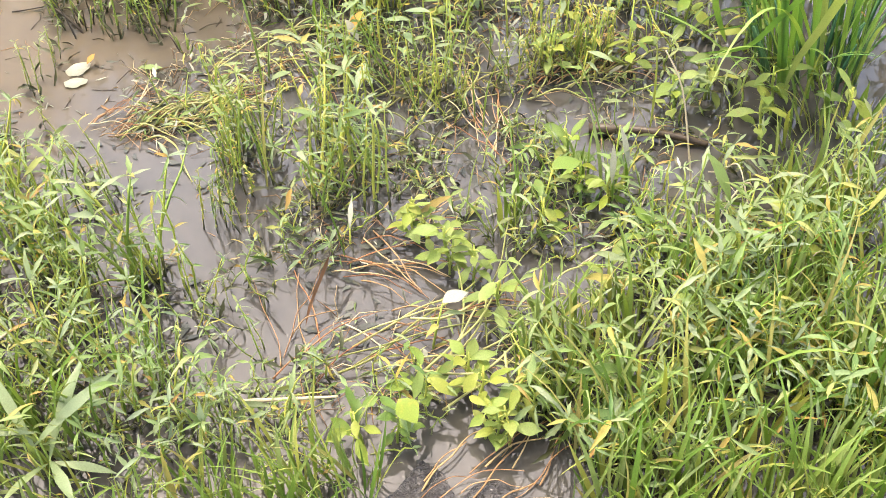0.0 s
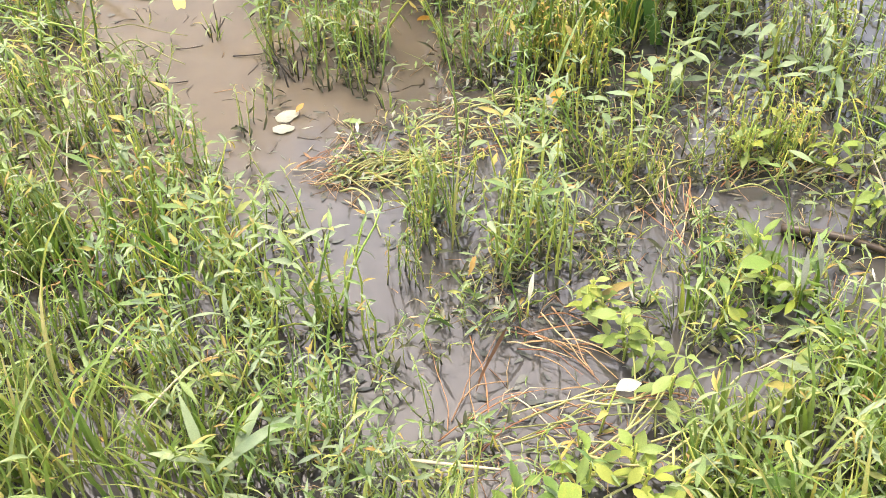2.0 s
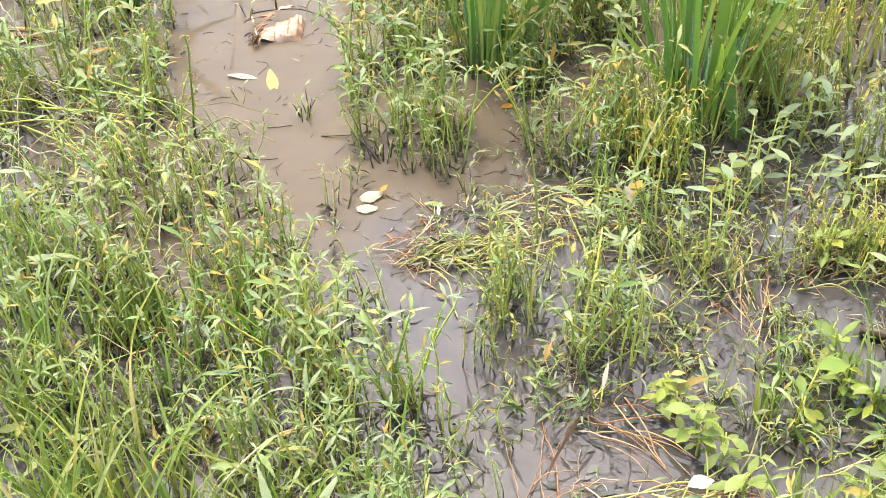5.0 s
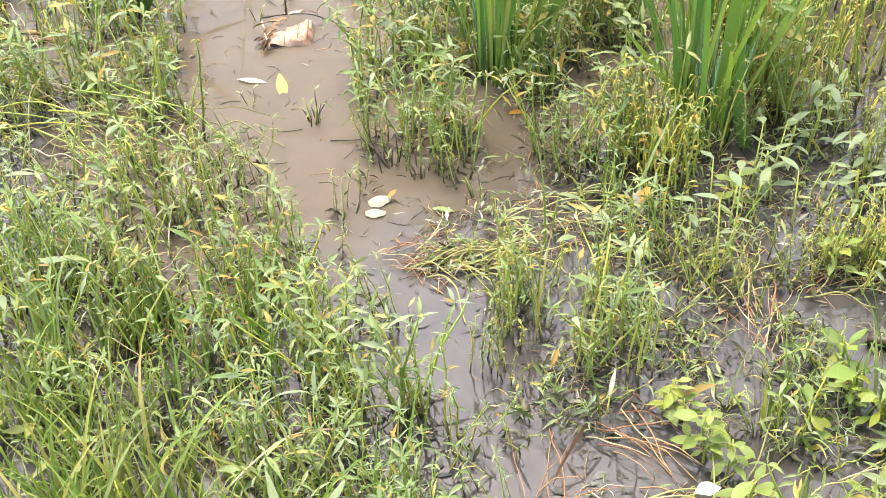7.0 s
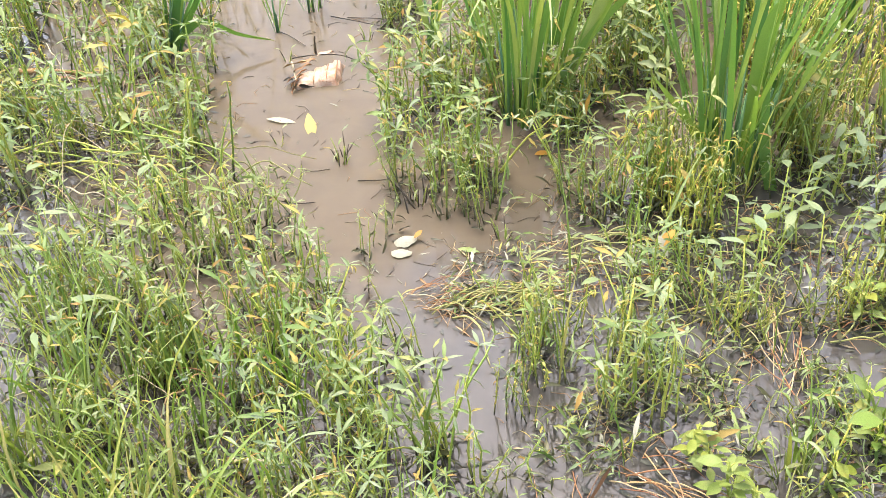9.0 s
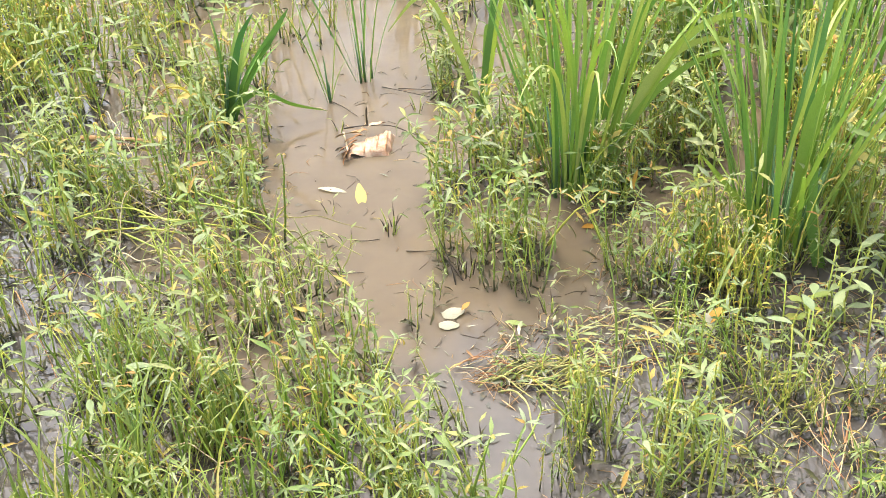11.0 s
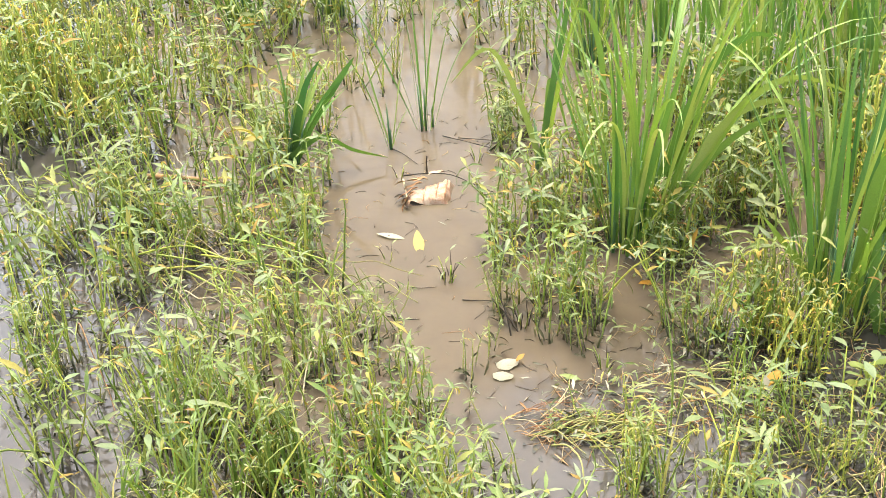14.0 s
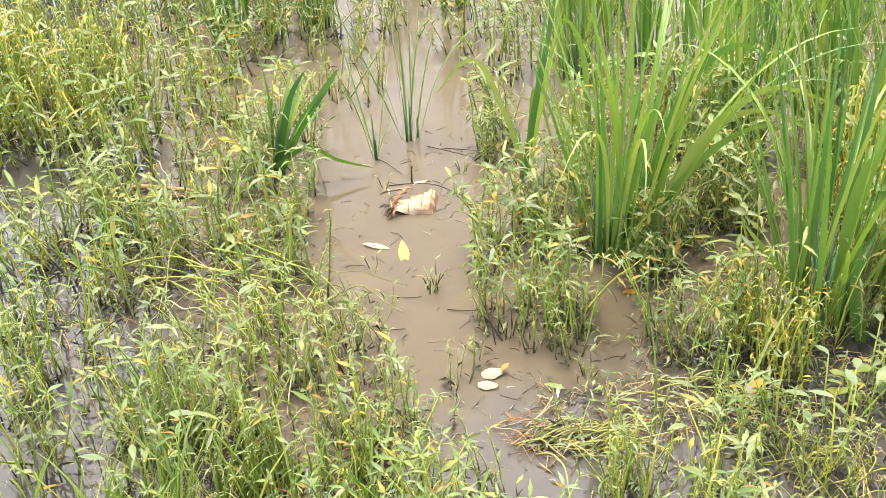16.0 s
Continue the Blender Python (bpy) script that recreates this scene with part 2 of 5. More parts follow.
def leaf(length, width, droop=0.5, fold=0.25, segs=5, belly=0.4, twist=0.0, wave=0.0, stalk=0.12, blunt=1.7, ragged=0.0):
    """A pointed leaf along +x, folded along its midrib and bending down towards its tip."""
    verts, faces = [], []
    x = z = 0.0
    for i in range(segs + 1):
        s = i / segs
        if i:
            bend = droop * (s - 0.5 / segs)
            x += length / segs * math.cos(bend)
            z -= length / segs * math.sin(bend)
        w = stalk + (1 - stalk) * (s / belly) ** 0.8 if s < belly else max(0.02, 1 - ((s - belly) / (1 - belly)) ** blunt)
        w *= width / 2
        lift = w * fold + wave * width * math.sin(9 * s)
        roll = twist * s
        for side in (-1, 0, 1):
            y, h = side * w * (1 + ragged * RNG.uniform(-1, 1)), lift * abs(side) * (1 + 2 * ragged * RNG.uniform(-1, 1))
            verts.append(Vector((x, y * math.cos(roll) - h * math.sin(roll), z + y * math.sin(roll) + h * math.cos(roll))))
        if i:
            o = 3 * (i - 1)
            faces += [(o, o + 1, o + 4, o + 3), (o + 1, o + 2, o + 5, o + 4)]
    return verts, faces


def blade(length, width, lean, arch, power=2.0, segs=11, fold=0.3, kink=0.0, twist=0.0):
    """A long grass blade that rises from the origin, leaning and arching towards +x; kink snaps it over near its end."""
    verts, faces = [], []
    x = z = 0.0
    for i in range(segs + 1):
        s = i / segs
        if i:
            bend = lean + arch * (s - 0.5 / segs) ** power + (kink if s > 0.72 else 0.0)
            x += length / segs * math.sin(bend)
            z += length / segs * math.cos(bend)
        bend = lean + arch * s**power + (kink if s > 0.72 else 0.0)
        w = width / 2 * min(1.0, 0.45 + 1.6 * s) * max(0.03, 1 - max(0.0, (s - 0.45) / 0.55) ** 1.8)
        turn = twist * s
        for side in (-1, 0, 1):
            h = abs(side) * w * fold
            across = Vector((math.sin(turn) * math.cos(bend), math.cos(turn), -math.sin(turn) * math.sin(bend)))
            up = Vector((-math.cos(bend), 0, math.sin(bend)))
            verts.append(Vector((x, 0, z)) + side * w * across + h * up)
        if i:
            o = 3 * (i - 1)
            faces += [(o, o + 1, o + 4, o + 3), (o + 1, o + 2, o + 5, o + 4)]
    return verts, faces


def mesh_of(name, geo, material, smooth=True):
    me = bpy.data.meshes.new(name)
    me.from_pydata([tuple(v) for v in geo[0]], [], geo[1])
    if smooth:
        me.polygons.foreach_set("use_smooth", [True] * len(me.polygons))
    me.materials.append(material)
    return me


def piece(name, me, parent, m=None, label=""):
    """One mesh as a part of a thing."""
    ob = new(name, me)
    ob.parent = parent
    if m is not None:
        ob.matrix_basis = m
    return tagged(ob, label)


def thing(name, m, label, category, group=""):
    ob = new(name)
    ob.empty_display_size = 0.05
    ob.matrix_basis = m
    return tagged(ob, label, category, group)


class Mass:
    """Many small forms gathered into one mesh with several materials."""

    def __init__(self, materials):
        self.verts, self.faces, self.which, self.materials, self.count = [], [], [], materials, 0

    def add(self, geo, m, slot=0):
        pts = np.array([tuple(v) for v in geo[0]])
        mm = np.array(m)
        self.verts.append(pts @ mm[:3, :3].T + mm[:3, 3])
        self.faces += [tuple(i + self.count for i in f) for f in geo[1]]
        self.which += [slot] * len(geo[1])
        self.count += len(pts)

    def done(self, name, label, category):
        me = bpy.data.meshes.new(name)
        me.from_pydata(np.concatenate(self.verts).tolist(), [], self.faces)
        for material in self.materials:
            me.materials.append(material)
        me.polygons.foreach_set("material_index", self.which)
        me.polygons.foreach_set("use_smooth", [True] * len(self.faces))
        return tagged(new(name, me), label, category, kind="stuff")


def place(x, y, z=0.0, turn=0.0, lean=0.0, lean_way=0.0, size=1.0):
    """Stands a thing at x, y, turned about the upright and leaning by degrees."""
    w = radians(lean_way)
    tip = Matrix.Rotation(radians(lean), 4, Vector((-math.sin(w), math.cos(w), 0)))
    return Matrix.Translation((x, y, z)) @ tip @ Matrix.Rotation(radians(turn), 4, "Z") @ Matrix.Diagonal((size, size, size, 1))


# open water and lying things, kept free of stems: x, y, half widths
OPEN = [
    (-1.85, 3.29, 0.13, 0.12), (-1.62, 2.95, 0.1, 0.12), (-1.85, 4.52, 0.07, 0.48), (-1.63, 3.88, 0.05, 0.19), (-1.34, 3.44, 0.05, 0.15),
    (-1.16, 2.99, 0.09, 0.1), (-1.32, 2.38, 0.05, 0.12), (-1.02, 2.24, 0.06, 0.08), (-1.07, 1.85, 0.08, 0.09), (-0.97, 1.7, 0.07, 0.05),
    (-0.47, 3, 0.16, 0.64), (-0.4, 2.32, 0.17, 0.25), (-0.33, 2.02, 0.11, 0.14), (0.21, 2.34, 0.05, 0.14), (0.45, 2.51, 0.09, 0.11),
    (0.18, 2.13, 0.06, 0.07), (0.33, 1.76, 0.06, 0.08), (-0.33, 3.88, 0.11, 0.31), (-0.69, 3.22, 0.06, 0.28), (-0.98, 4.39, 0.05, 0.15),
    (0.17, 4.01, 0.07, 0.19), (0.07, 1.62, 0.05, 0.08), (-0.1, 1.7, 0.06, 0.11), (0.01, 1.39, 0.06, 0.14), (-0.07, 1.26, 0.06, 0.07),
    (-0.88, 1.58, 0.04, 0.1), (-0.27, 1.52, 0.03, 0.12), (0.79, 1.78, 0.04, 0.07), (0.76, 1.58, 0.05, 0.04), (0.59, 1.36, 0.03, 0.07),
    (0.31, 1.62, 0.02, 0.11), (-0.42, 1.59, 0.02, 0.05), (0.04, 1.16, 0.07, 0.07), (-0.01, 1.45, 0.05, 0.06), (-0.13, 1.62, 0.12, 0.07),
    (0.3, 0.82, 0.06, 0.04), (0.3, 1.19, 0.04, 0.05), (0.93, 1.24, 0.06, 0.06), (1.23, 1.16, 0.04, 0.04), (0.2, 1.14, 0.04, 0.04),
]


def is_open(x, y):
    return any(((x - cx) / rx) ** 2 + ((y - cy) / ry) ** 2 < 1 for cx, cy, rx, ry in OPEN)


def scatter(rows, apart=0.02, avoid=False):
    """Spots spread over ellipses: x, y, half widths, how many, and a number that is handed on."""
    spots = []
    for x, y, rx, ry, count, more in rows:
        here = []
        for _ in range(int(count) * 6):
            if len(here) >= count:
                break
            r, turn = math.sqrt(RNG.random()), RNG.random() * 2 * math.pi
            p = (x + rx * r * math.cos(turn), y + ry * r * math.sin(turn))
            if avoid and is_open(*p) and RNG.random() < 0.94:
                continue
            if avoid and noise.noise(Vector((p[0] * 6.5, p[1] * 5.0, 2.2))) > 0.12 and RNG.random() < 0.8:
                continue
            if all((p[0] - q[0]) ** 2 + (p[1] - q[1]) ** 2 > apart * apart for q in here):
                here.append(p)
        spots += [(px, py, more) for px, py in here]
    return spots


# ---- ground and water ----
def axis(lo, hi, step, far):
    near = [lo + step * i for i in range(int(round((hi - lo) / step)) + 1)]
    return [-far, lo - far * 0.2, lo - 6] + near + [hi + 6, hi + far * 0.2, far]


def bed_height(x, y):
    h = -0.07 + 0.02 * noise.noise(Vector((x * 1.7, y * 1.7, 3.1)))
    rise = max(0.0, min(1.0, (0.62 - y - 0.15 * x) / 0.6))
    h += 0.22 * rise * rise * (3 - 2 * rise)
    d = ((x - 0.33) / 0.24) ** 2 + ((y - 0.74) / 0.17) ** 2
    h += 0.074 * math.exp(-d * d) + 0.022 * noise.noise(Vector((x * 14, y * 14, 0.7))) * math.exp(-d)
    return h


def sheet(name, xs, ys, height, material, label):
    verts = [(x, y, height(x, y)) for y in ys for x in xs]
    w = len(xs)
    faces = [(j * w + i, j * w + i + 1, (j + 1) * w + i + 1, (j + 1) * w + i) for j in range(len(ys) - 1) for i in range(w - 1)]
    return tagged(new(name, mesh_of(name, (verts, faces), material)), label, kind="structure")


sheet("ground", axis(-3.0, 3.0, 0.06, 900.0), axis(-1.5, 6.0, 0.06, 900.0), bed_height, mud_mat, "soft wet grey-brown mud bed rising to a bank")
sheet("water", axis(-4.0, 4.0, 0.5, 900.0), axis(-1.5, 7.5, 0.5, 900.0), lambda x, y: 0.0, water_mat, "shallow muddy still water of a flooded field")

# ---- water weeds ----
LEAVES = [leaf(0.036 + 0.0052 * k, 0.0075 + 0.0015 * (k * 3 % 5), droop=0.2 + 0.36 * (k * 3 % 8) / 2, fold=0.25 + 0.2 * (k % 3), twist=0.8 * (k % 3 - 1), segs=6, belly=0.3 + 0.06 * (k % 4), wave=0.10 * (k % 2), ragged=0.22) for k in range(8)]
LEAF_MESHES = [mesh_of("narrow_leaf", g, leaf_green) for g in LEAVES]
CURLED = [leaf(0.030 + 0.006 * k, 0.007 + 0.001 * k, droop=1.8 + 0.5 * k, fold=0.7, twist=1.4 * (k % 3 - 1), segs=6) for k in range(4)]
CURLED_MESHES = [mesh_of("curled_leaf", g, leaf_withered) for g in CURLED]


def weed_plan(height, pairs, leaf_size, bow, bare, crown=4, dead=0.62):
    """Stem points, and leaf poses with their state, of one weed: a crooked stem, paired leaves and a spread crown."""
    way = RNG.random() * 6.28
    line, drift = [], Vector((0, 0, 0))
    for i in range(7):
        s = i / 6
        off = bow * s * s
        line.append(Vector((off * math.cos(way), off * math.sin(way), height * s)) + drift)
        drift += Vector((RNG.uniform(-0.006, 0.006), RNG.uniform(-0.006, 0.006), 0))
    leaves = []
    turn = RNG.random() * 360

    def put(node, rise, around, size, state):
        m = Matrix.Translation(node) @ pose(0, 0, 0, RNG.uniform(-30, 30), -rise, around) @ Matrix.Diagonal((size, size, size, 1))
        leaves.append((RNG.randrange(8), m, state))

    for k in range(pairs):
        s = bare + (0.96 - bare) * (k + 0.3) / pairs
        i = min(5, int(s * 6))
        node = line[i].lerp(line[i + 1], s * 6 - i)
        turn += 90 + RNG.uniform(-25, 25)
        for half in (0, 180):
            if RNG.random() < 0.15:
                continue
            put(node, RNG.uniform(-15, 60), turn + half + RNG.uniform(-25, 25), leaf_size * RNG.uniform(0.45, 1.0) * (0.65 + 0.5 * s), False)
        if RNG.random() < 0.35:
            put(node, RNG.uniform(30, 75), turn + 90 + RNG.uniform(-40, 40), leaf_size * RNG.uniform(0.25, 0.5), False)
    for k in range(crown):
        put(line[6], RNG.uniform(5, 60), turn + 360 / crown * k + RNG.uniform(-25, 25), leaf_size * RNG.uniform(0.6, 1.25), False)
    for k in range(3):
        if RNG.random() < dead:
            node = line[1].lerp(line[3], RNG.random())
            put(node, RNG.uniform(-75, -10), RNG.uniform(0, 360), leaf_size * RNG.uniform(0.5, 0.9), True)
    return line, leaves


def stem_radii(line, thick=1.0):
    scale = thick * min(1.0, 0.35 + 2.2 * line[-1].z)
    return [scale * r for r in (0.0035, 0.0034, 0.0032, 0.0030, 0.0027, 0.0022, 0.0014)]


def weed_thing(plan, name, meshes, label, group):
    line, leaves = plan
    root = thing(name, Matrix(), label, "weed", group)
    stem = piece("stem", mesh_of("stem", tube(line, stem_radii(line)), stem_green), root)
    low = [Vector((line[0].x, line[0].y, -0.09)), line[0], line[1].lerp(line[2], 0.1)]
    piece("stem_base", mesh_of("stem_base", tube(low, [1.12 * r for r in stem_radii(line)[:3]]), mud_and_shade), stem, label="dark mud-coated foot of the stem")
    for k, m, dead in leaves:
        if dead:
            piece("withered_leaf", CURLED_MESHES[k % 4], root, m, "curled brown dead leaf")
        else:
            piece("leaf", meshes[k % len(meshes)], root, m)
    return root


WEED_LEFT = [
    (-1.61, 3.41, 0.2, 0.21, 29, 0.93), (-1.98, 3.43, 0.06, 0.16, 6, 0.93), (-1.54, 4.06, 0.15, 0.4, 22, 0.93), (-1.42, 2.98, 0.12, 0.17, 20, 0.88),
    (-1.32, 3.24, 0.13, 0.19, 10, 0.84), (-1.3, 3.78, 0.12, 0.36, 14, 0.93), (-1.01, 3.23, 0.12, 0.23, 22, 0.93), (-0.95, 2.8, 0.22, 0.15, 26, 0.84),
    (-0.92, 3.37, 0.1, 0.25, 18, 0.93), (-0.97, 3.99, 0.1, 0.26, 10, 0.84), (-0.77, 3, 0.05, 0.21, 10, 0.84), (-1.57, 2.69, 0.13, 0.18, 18, 0.93),
    (-1.31, 2.68, 0.11, 0.21, 17, 0.84), (-1.13, 2.66, 0.11, 0.11, 12, 0.7), (-0.8, 2.62, 0.1, 0.14, 16, 0.7), (-1.41, 2.3, 0.1, 0.14, 11, 0.88),
    (-1.21, 2.15, 0.09, 0.1, 8, 0.84), (-1.17, 2.38, 0.08, 0.12, 6, 0.79), (-0.76, 2.23, 0.11, 0.11, 18, 0.79), (-0.64, 2.02, 0.09, 0.09, 18, 0.79),
    (-0.9, 2.05, 0.1, 0.15, 13, 0.79), (-0.77, 1.85, 0.16, 0.1, 21, 0.79), (-1.26, 1.96, 0.09, 0.14, 15, 0.84), (-1.12, 1.73, 0.08, 0.1, 12, 0.84),
    (-0.91, 1.78, 0.07, 0.1, 7, 0.79), (-0.61, 1.75, 0.13, 0.12, 25, 0.79), (-0.81, 1.63, 0.13, 0.05, 12, 0.79), (-0.43, 1.78, 0.07, 0.12, 8, 0.79),
    (-0.85, 1.82, 0.09, 0.12, 10, 0.84), (-0.64, 1.72, 0.08, 0.12, 11, 0.79), (-0.49, 1.6, 0.06, 0.11, 10, 0.74), (-0.84, 1.58, 0.06, 0.1, 6, 0.74),
    (-0.66, 1.51, 0.09, 0.1, 15, 0.74), (-0.53, 1.44, 0.06, 0.08, 9, 0.7), (-0.37, 1.66, 0.05, 0.15, 11, 0.74), (-0.38, 1.45, 0.04, 0.08, 7, 0.65),
    (-0.33, 1.36, 0.04, 0.09, 9, 0.65),
    (-2.03, 4.07, 0.42, 0.5, 72, 1.07),
]
WEED_FAR = [
    (-1.99, 5.22, 0.28, 0.41, 24, 1), (-1.39, 4.61, 0.22, 0.33, 22, 1), (-1.62, 4.54, 0.11, 0.24, 8, 1), (-0.79, 4.98, 0.17, 0.47, 12, 0.8),
    (-0.94, 4.84, 0.17, 0.53, 17, 0.8), (-1.3, 4.96, 0.26, 0.47, 29, 1), (-0.17, 4.58, 0.2, 0.48, 27, 1), (-0.34, 4.93, 0.11, 0.45, 10, 0.9),
    (-0.16, 3.52, 0.08, 0.21, 22, 0.9), (0.16, 3.3, 0.08, 0.28, 25, 0.9), (0.61, 3.47, 0.18, 0.3, 74, 1), (0.58, 2.89, 0.14, 0.15, 43, 0.85),
    (1.04, 3.26, 0.09, 0.36, 43, 1), (0.3, 3.66, 0.1, 0.33, 18, 0.9),
]
WEED_MID = [
    (-0.15, 2.67, 0.04, 0.17, 19, 0.75), (-0.13, 2.32, 0.04, 0.08, 14, 0.6), (-0.01, 2.32, 0.05, 0.17, 25, 0.7), (0.07, 2.27, 0.06, 0.16, 31, 0.75),
    (-0.02, 2.77, 0.07, 0.18, 25, 0.8), (0.14, 2.84, 0.09, 0.22, 26, 0.8), (0.38, 2.68, 0.11, 0.14, 31, 0.75), (0.36, 2.23, 0.09, 0.13, 31, 0.7),
    (0.32, 2.51, 0.06, 0.09, 12, 0.6), (0.55, 2.25, 0.04, 0.16, 22, 0.85), (0.6, 2.1, 0.04, 0.12, 18, 0.8), (0.45, 2.1, 0.08, 0.1, 18, 0.6),
    (0.78, 2.17, 0.08, 0.12, 12, 0.7), (0.92, 2.52, 0.04, 0.34, 34, 1),
]
WEED_NEAR = [
    (1.23, 1.84, 0.13, 0.13, 26, 0.6), (1.15, 1.96, 0.12, 0.09, 18, 0.6),
    (0.19, 1.61, 0.06, 0.1, 32, 0.62), (0.1, 1.48, 0.03, 0.05, 12, 0.42), (0.3, 1.46, 0.03, 0.06, 9, 0.9), (0.39, 1.44, 0.03, 0.08, 18, 0.85),
    (0.34, 1.67, 0.05, 0.11, 9, 0.7), (0.41, 1.8, 0.04, 0.08, 10, 0.7), (-0.15, 1.34, 0.05, 0.07, 15, 0.65), (-0.2, 1.23, 0.06, 0.05, 18, 0.65),
    (0.53, 1.76, 0.05, 0.08, 10, 0.6), (0.62, 1.68, 0.05, 0.09, 12, 0.6), (0.73, 1.7, 0.02, 0.06, 6, 0.5), (-0.18, 1.29, 0.06, 0.05, 15, 0.5),
    (-0.11, 1.16, 0.05, 0.06, 15, 0.55), (-0.05, 1.11, 0.03, 0.05, 9, 0.55), (-0.24, 1.17, 0.05, 0.06, 15, 0.55), (-0.25, 1.45, 0.03, 0.06, 8, 0.75),
]
# beyond the sight of the walk's middle: field edges and the far end
WEED_EDGE = [
    (0.80, 1.06, 0.16, 0.10, 12, 0.55), (1.00, 0.98, 0.18, 0.12, 16, 0.6), (1.20, 1.08, 0.10, 0.12, 10, 0.6), (0.90, 1.85, 0.30, 0.20, 6, 0.6), (1.25, 2.10, 0.22, 0.20, 10, 0.9),
    (-2.3, 2.6, 0.4, 0.5, 40, 1.0), (-2.7, 4.6, 0.5, 0.7, 60, 1.2), (-1.3, 5.3, 0.9, 0.5, 80, 1.0), (0.3, 5.3, 0.7, 0.5, 50, 1.0),
    (1.7, 5.2, 0.6, 0.7, 40, 1.1), (-0.5, 6.3, 2.6, 0.6, 180, 1.0), (-1.6, 1.6, 0.3, 0.4, 36, 0.9), (1.5, 3.9, 0.3, 0.6, 30, 1.1),
]
SPRIGS = [
    (0.41, 1.47, 0.13, 0.11, 34, 0.9), (0.23, 1.36, 0.10, 0.09, 22, 0.8), (0.10, 1.26, 0.06, 0.05, 8, 0.8), (0.69, 1.44, 0.09, 0.13, 24, 1), (0.61, 1.82, 0.15, 0.12, 26, 0.8), (0.04, 0.99, 0.10, 0.05, 24, 0.9),
    (0.54, 2.90, 0.20, 0.23, 50, 1.2), (0.41, 2.61, 0.14, 0.13, 30, 1.1), (0.09, 2.89, 0.11, 0.31, 24, 1.1), (0.60, 3.42, 0.23, 0.25, 60, 1.4), (0.99, 3.08, 0.10, 0.49, 40, 1.3), (-0.14, 3.41, 0.08, 0.15, 16, 1.2), (0.18, 3.40, 0.12, 0.30, 16, 1.2),
    (-0.74, 1.63, 0.20, 0.22, 50, 1.1), (-0.62, 1.34, 0.24, 0.12, 62, 1.2), (-1.30, 2.24, 0.18, 0.33, 34, 1.1), (-0.93, 2.02, 0.26, 0.26, 50, 1.1), (-1.07, 2.78, 0.37, 0.22, 34, 1), (-1.50, 2.97, 0.30, 0.33, 28, 1), (-0.40, 1.55, 0.07, 0.22, 40, 1),
    (0.22, 1.00, 0.14, 0.10, 22, 0.9), (1.10, 2.30, 0.25, 0.30, 26, 1), (0.20, 0.90, 0.20, 0.07, 24, 0.9),
    (0.55, 1.75, 0.55, 0.40, 20, 0.55), (0.70, 2.25, 0.55, 0.35, 15, 0.8), (0.95, 1.60, 0.35, 0.30, 20, 0.9), (0.35, 1.60, 0.30, 0.25, 14, 0.8),
    (0.95, 2.00, 0.30, 0.15, 9, 1), (-0.62, 1.12, 0.16, 0.13, 10, 1.3), (-0.50, 1.02, 0.10, 0.08, 4, 1.2), (0.80, 0.84, 0.34, 0.20, 110, 1.4), (0.95, 1.08, 0.25, 0.18, 44, 1.3), (0.62, 0.80, 0.16, 0.12, 40, 1.3), (1.15, 1.55, 0.20, 0.20, 30, 1.2), (0.72, 1.28, 0.20, 0.15, 40, 1.1),
    (-0.90, 2.58, 0.35, 0.14, 10, 1.2), (-0.08, 0.98, 0.24, 0.10, 16, 1.1), (-0.30, 1.30, 0.20, 0.14, 13, 1), (-1.30, 2.95, 0.50, 0.40, 15, 1.3),
    (-0.75, 1.90, 0.30, 0.25, 10, 1.2), (0.10, 1.83, 0.12, 0.05, 8, 0.9), (-1.75, 3.20, 0.50, 0.50, 18, 1.3), (-0.45, 5.20, 1.20, 0.60, 22, 1.3),
]
WITHERED = [
    (0.89, 1.66, 0.10, 0.07, 26, 0.5), (0.59, 1.65, 0.07, 0.05, 14, 0.45), (0.13, 1.47, 0.03, 0.06, 10, 0.45), (0.18, 1.58, 0.05, 0.07, 12, 0.55),
    (0.54, 2.18, 0.04, 0.13, 16, 0.75), (0.60, 2.08, 0.05, 0.12, 20, 0.75), (0.94, 2.59, 0.05, 0.38, 46, 1), (0.70, 2.22, 0.04, 0.08, 8, 0.6), (0.09, 1.48, 0.03, 0.04, 8, 0.4), (0.53, 1.98, 0.04, 0.05, 8, 0.5),
    (-1.30, 3.40, 0.50, 0.60, 34, 1.0), (-0.95, 2.20, 0.50, 0.35, 20, 0.9), (-0.30, 1.55, 0.12, 0.14, 5, 0.9), (0.30, 1.68, 0.14, 0.10, 8, 0.6),
    (1.02, 2.60, 0.20, 0.35, 50, 1.0), (1.15, 2.15, 0.15, 0.15, 16, 0.8),
    (-2.08, 3.95, 0.50, 0.60, 170, 1.3), (0.54, 2.14, 0.07, 0.14, 16, 0.9), (0.99, 2.99, 0.14, 0.28, 24, 1.2), (1.28, 2.75, 0.20, 0.35, 26, 1.1),
    (0.86, 1.70, 0.16, 0.08, 42, 0.55), (-0.75, 4.10, 0.15, 0.18, 14, 0.8), (0.20, 1.70, 0.08, 0.06, 8, 0.6), (-1.10, 2.60, 0.40, 0.20, 14, 0.9), (-2.6, 4.8, 0.5, 0.6, 40, 1.2),
]


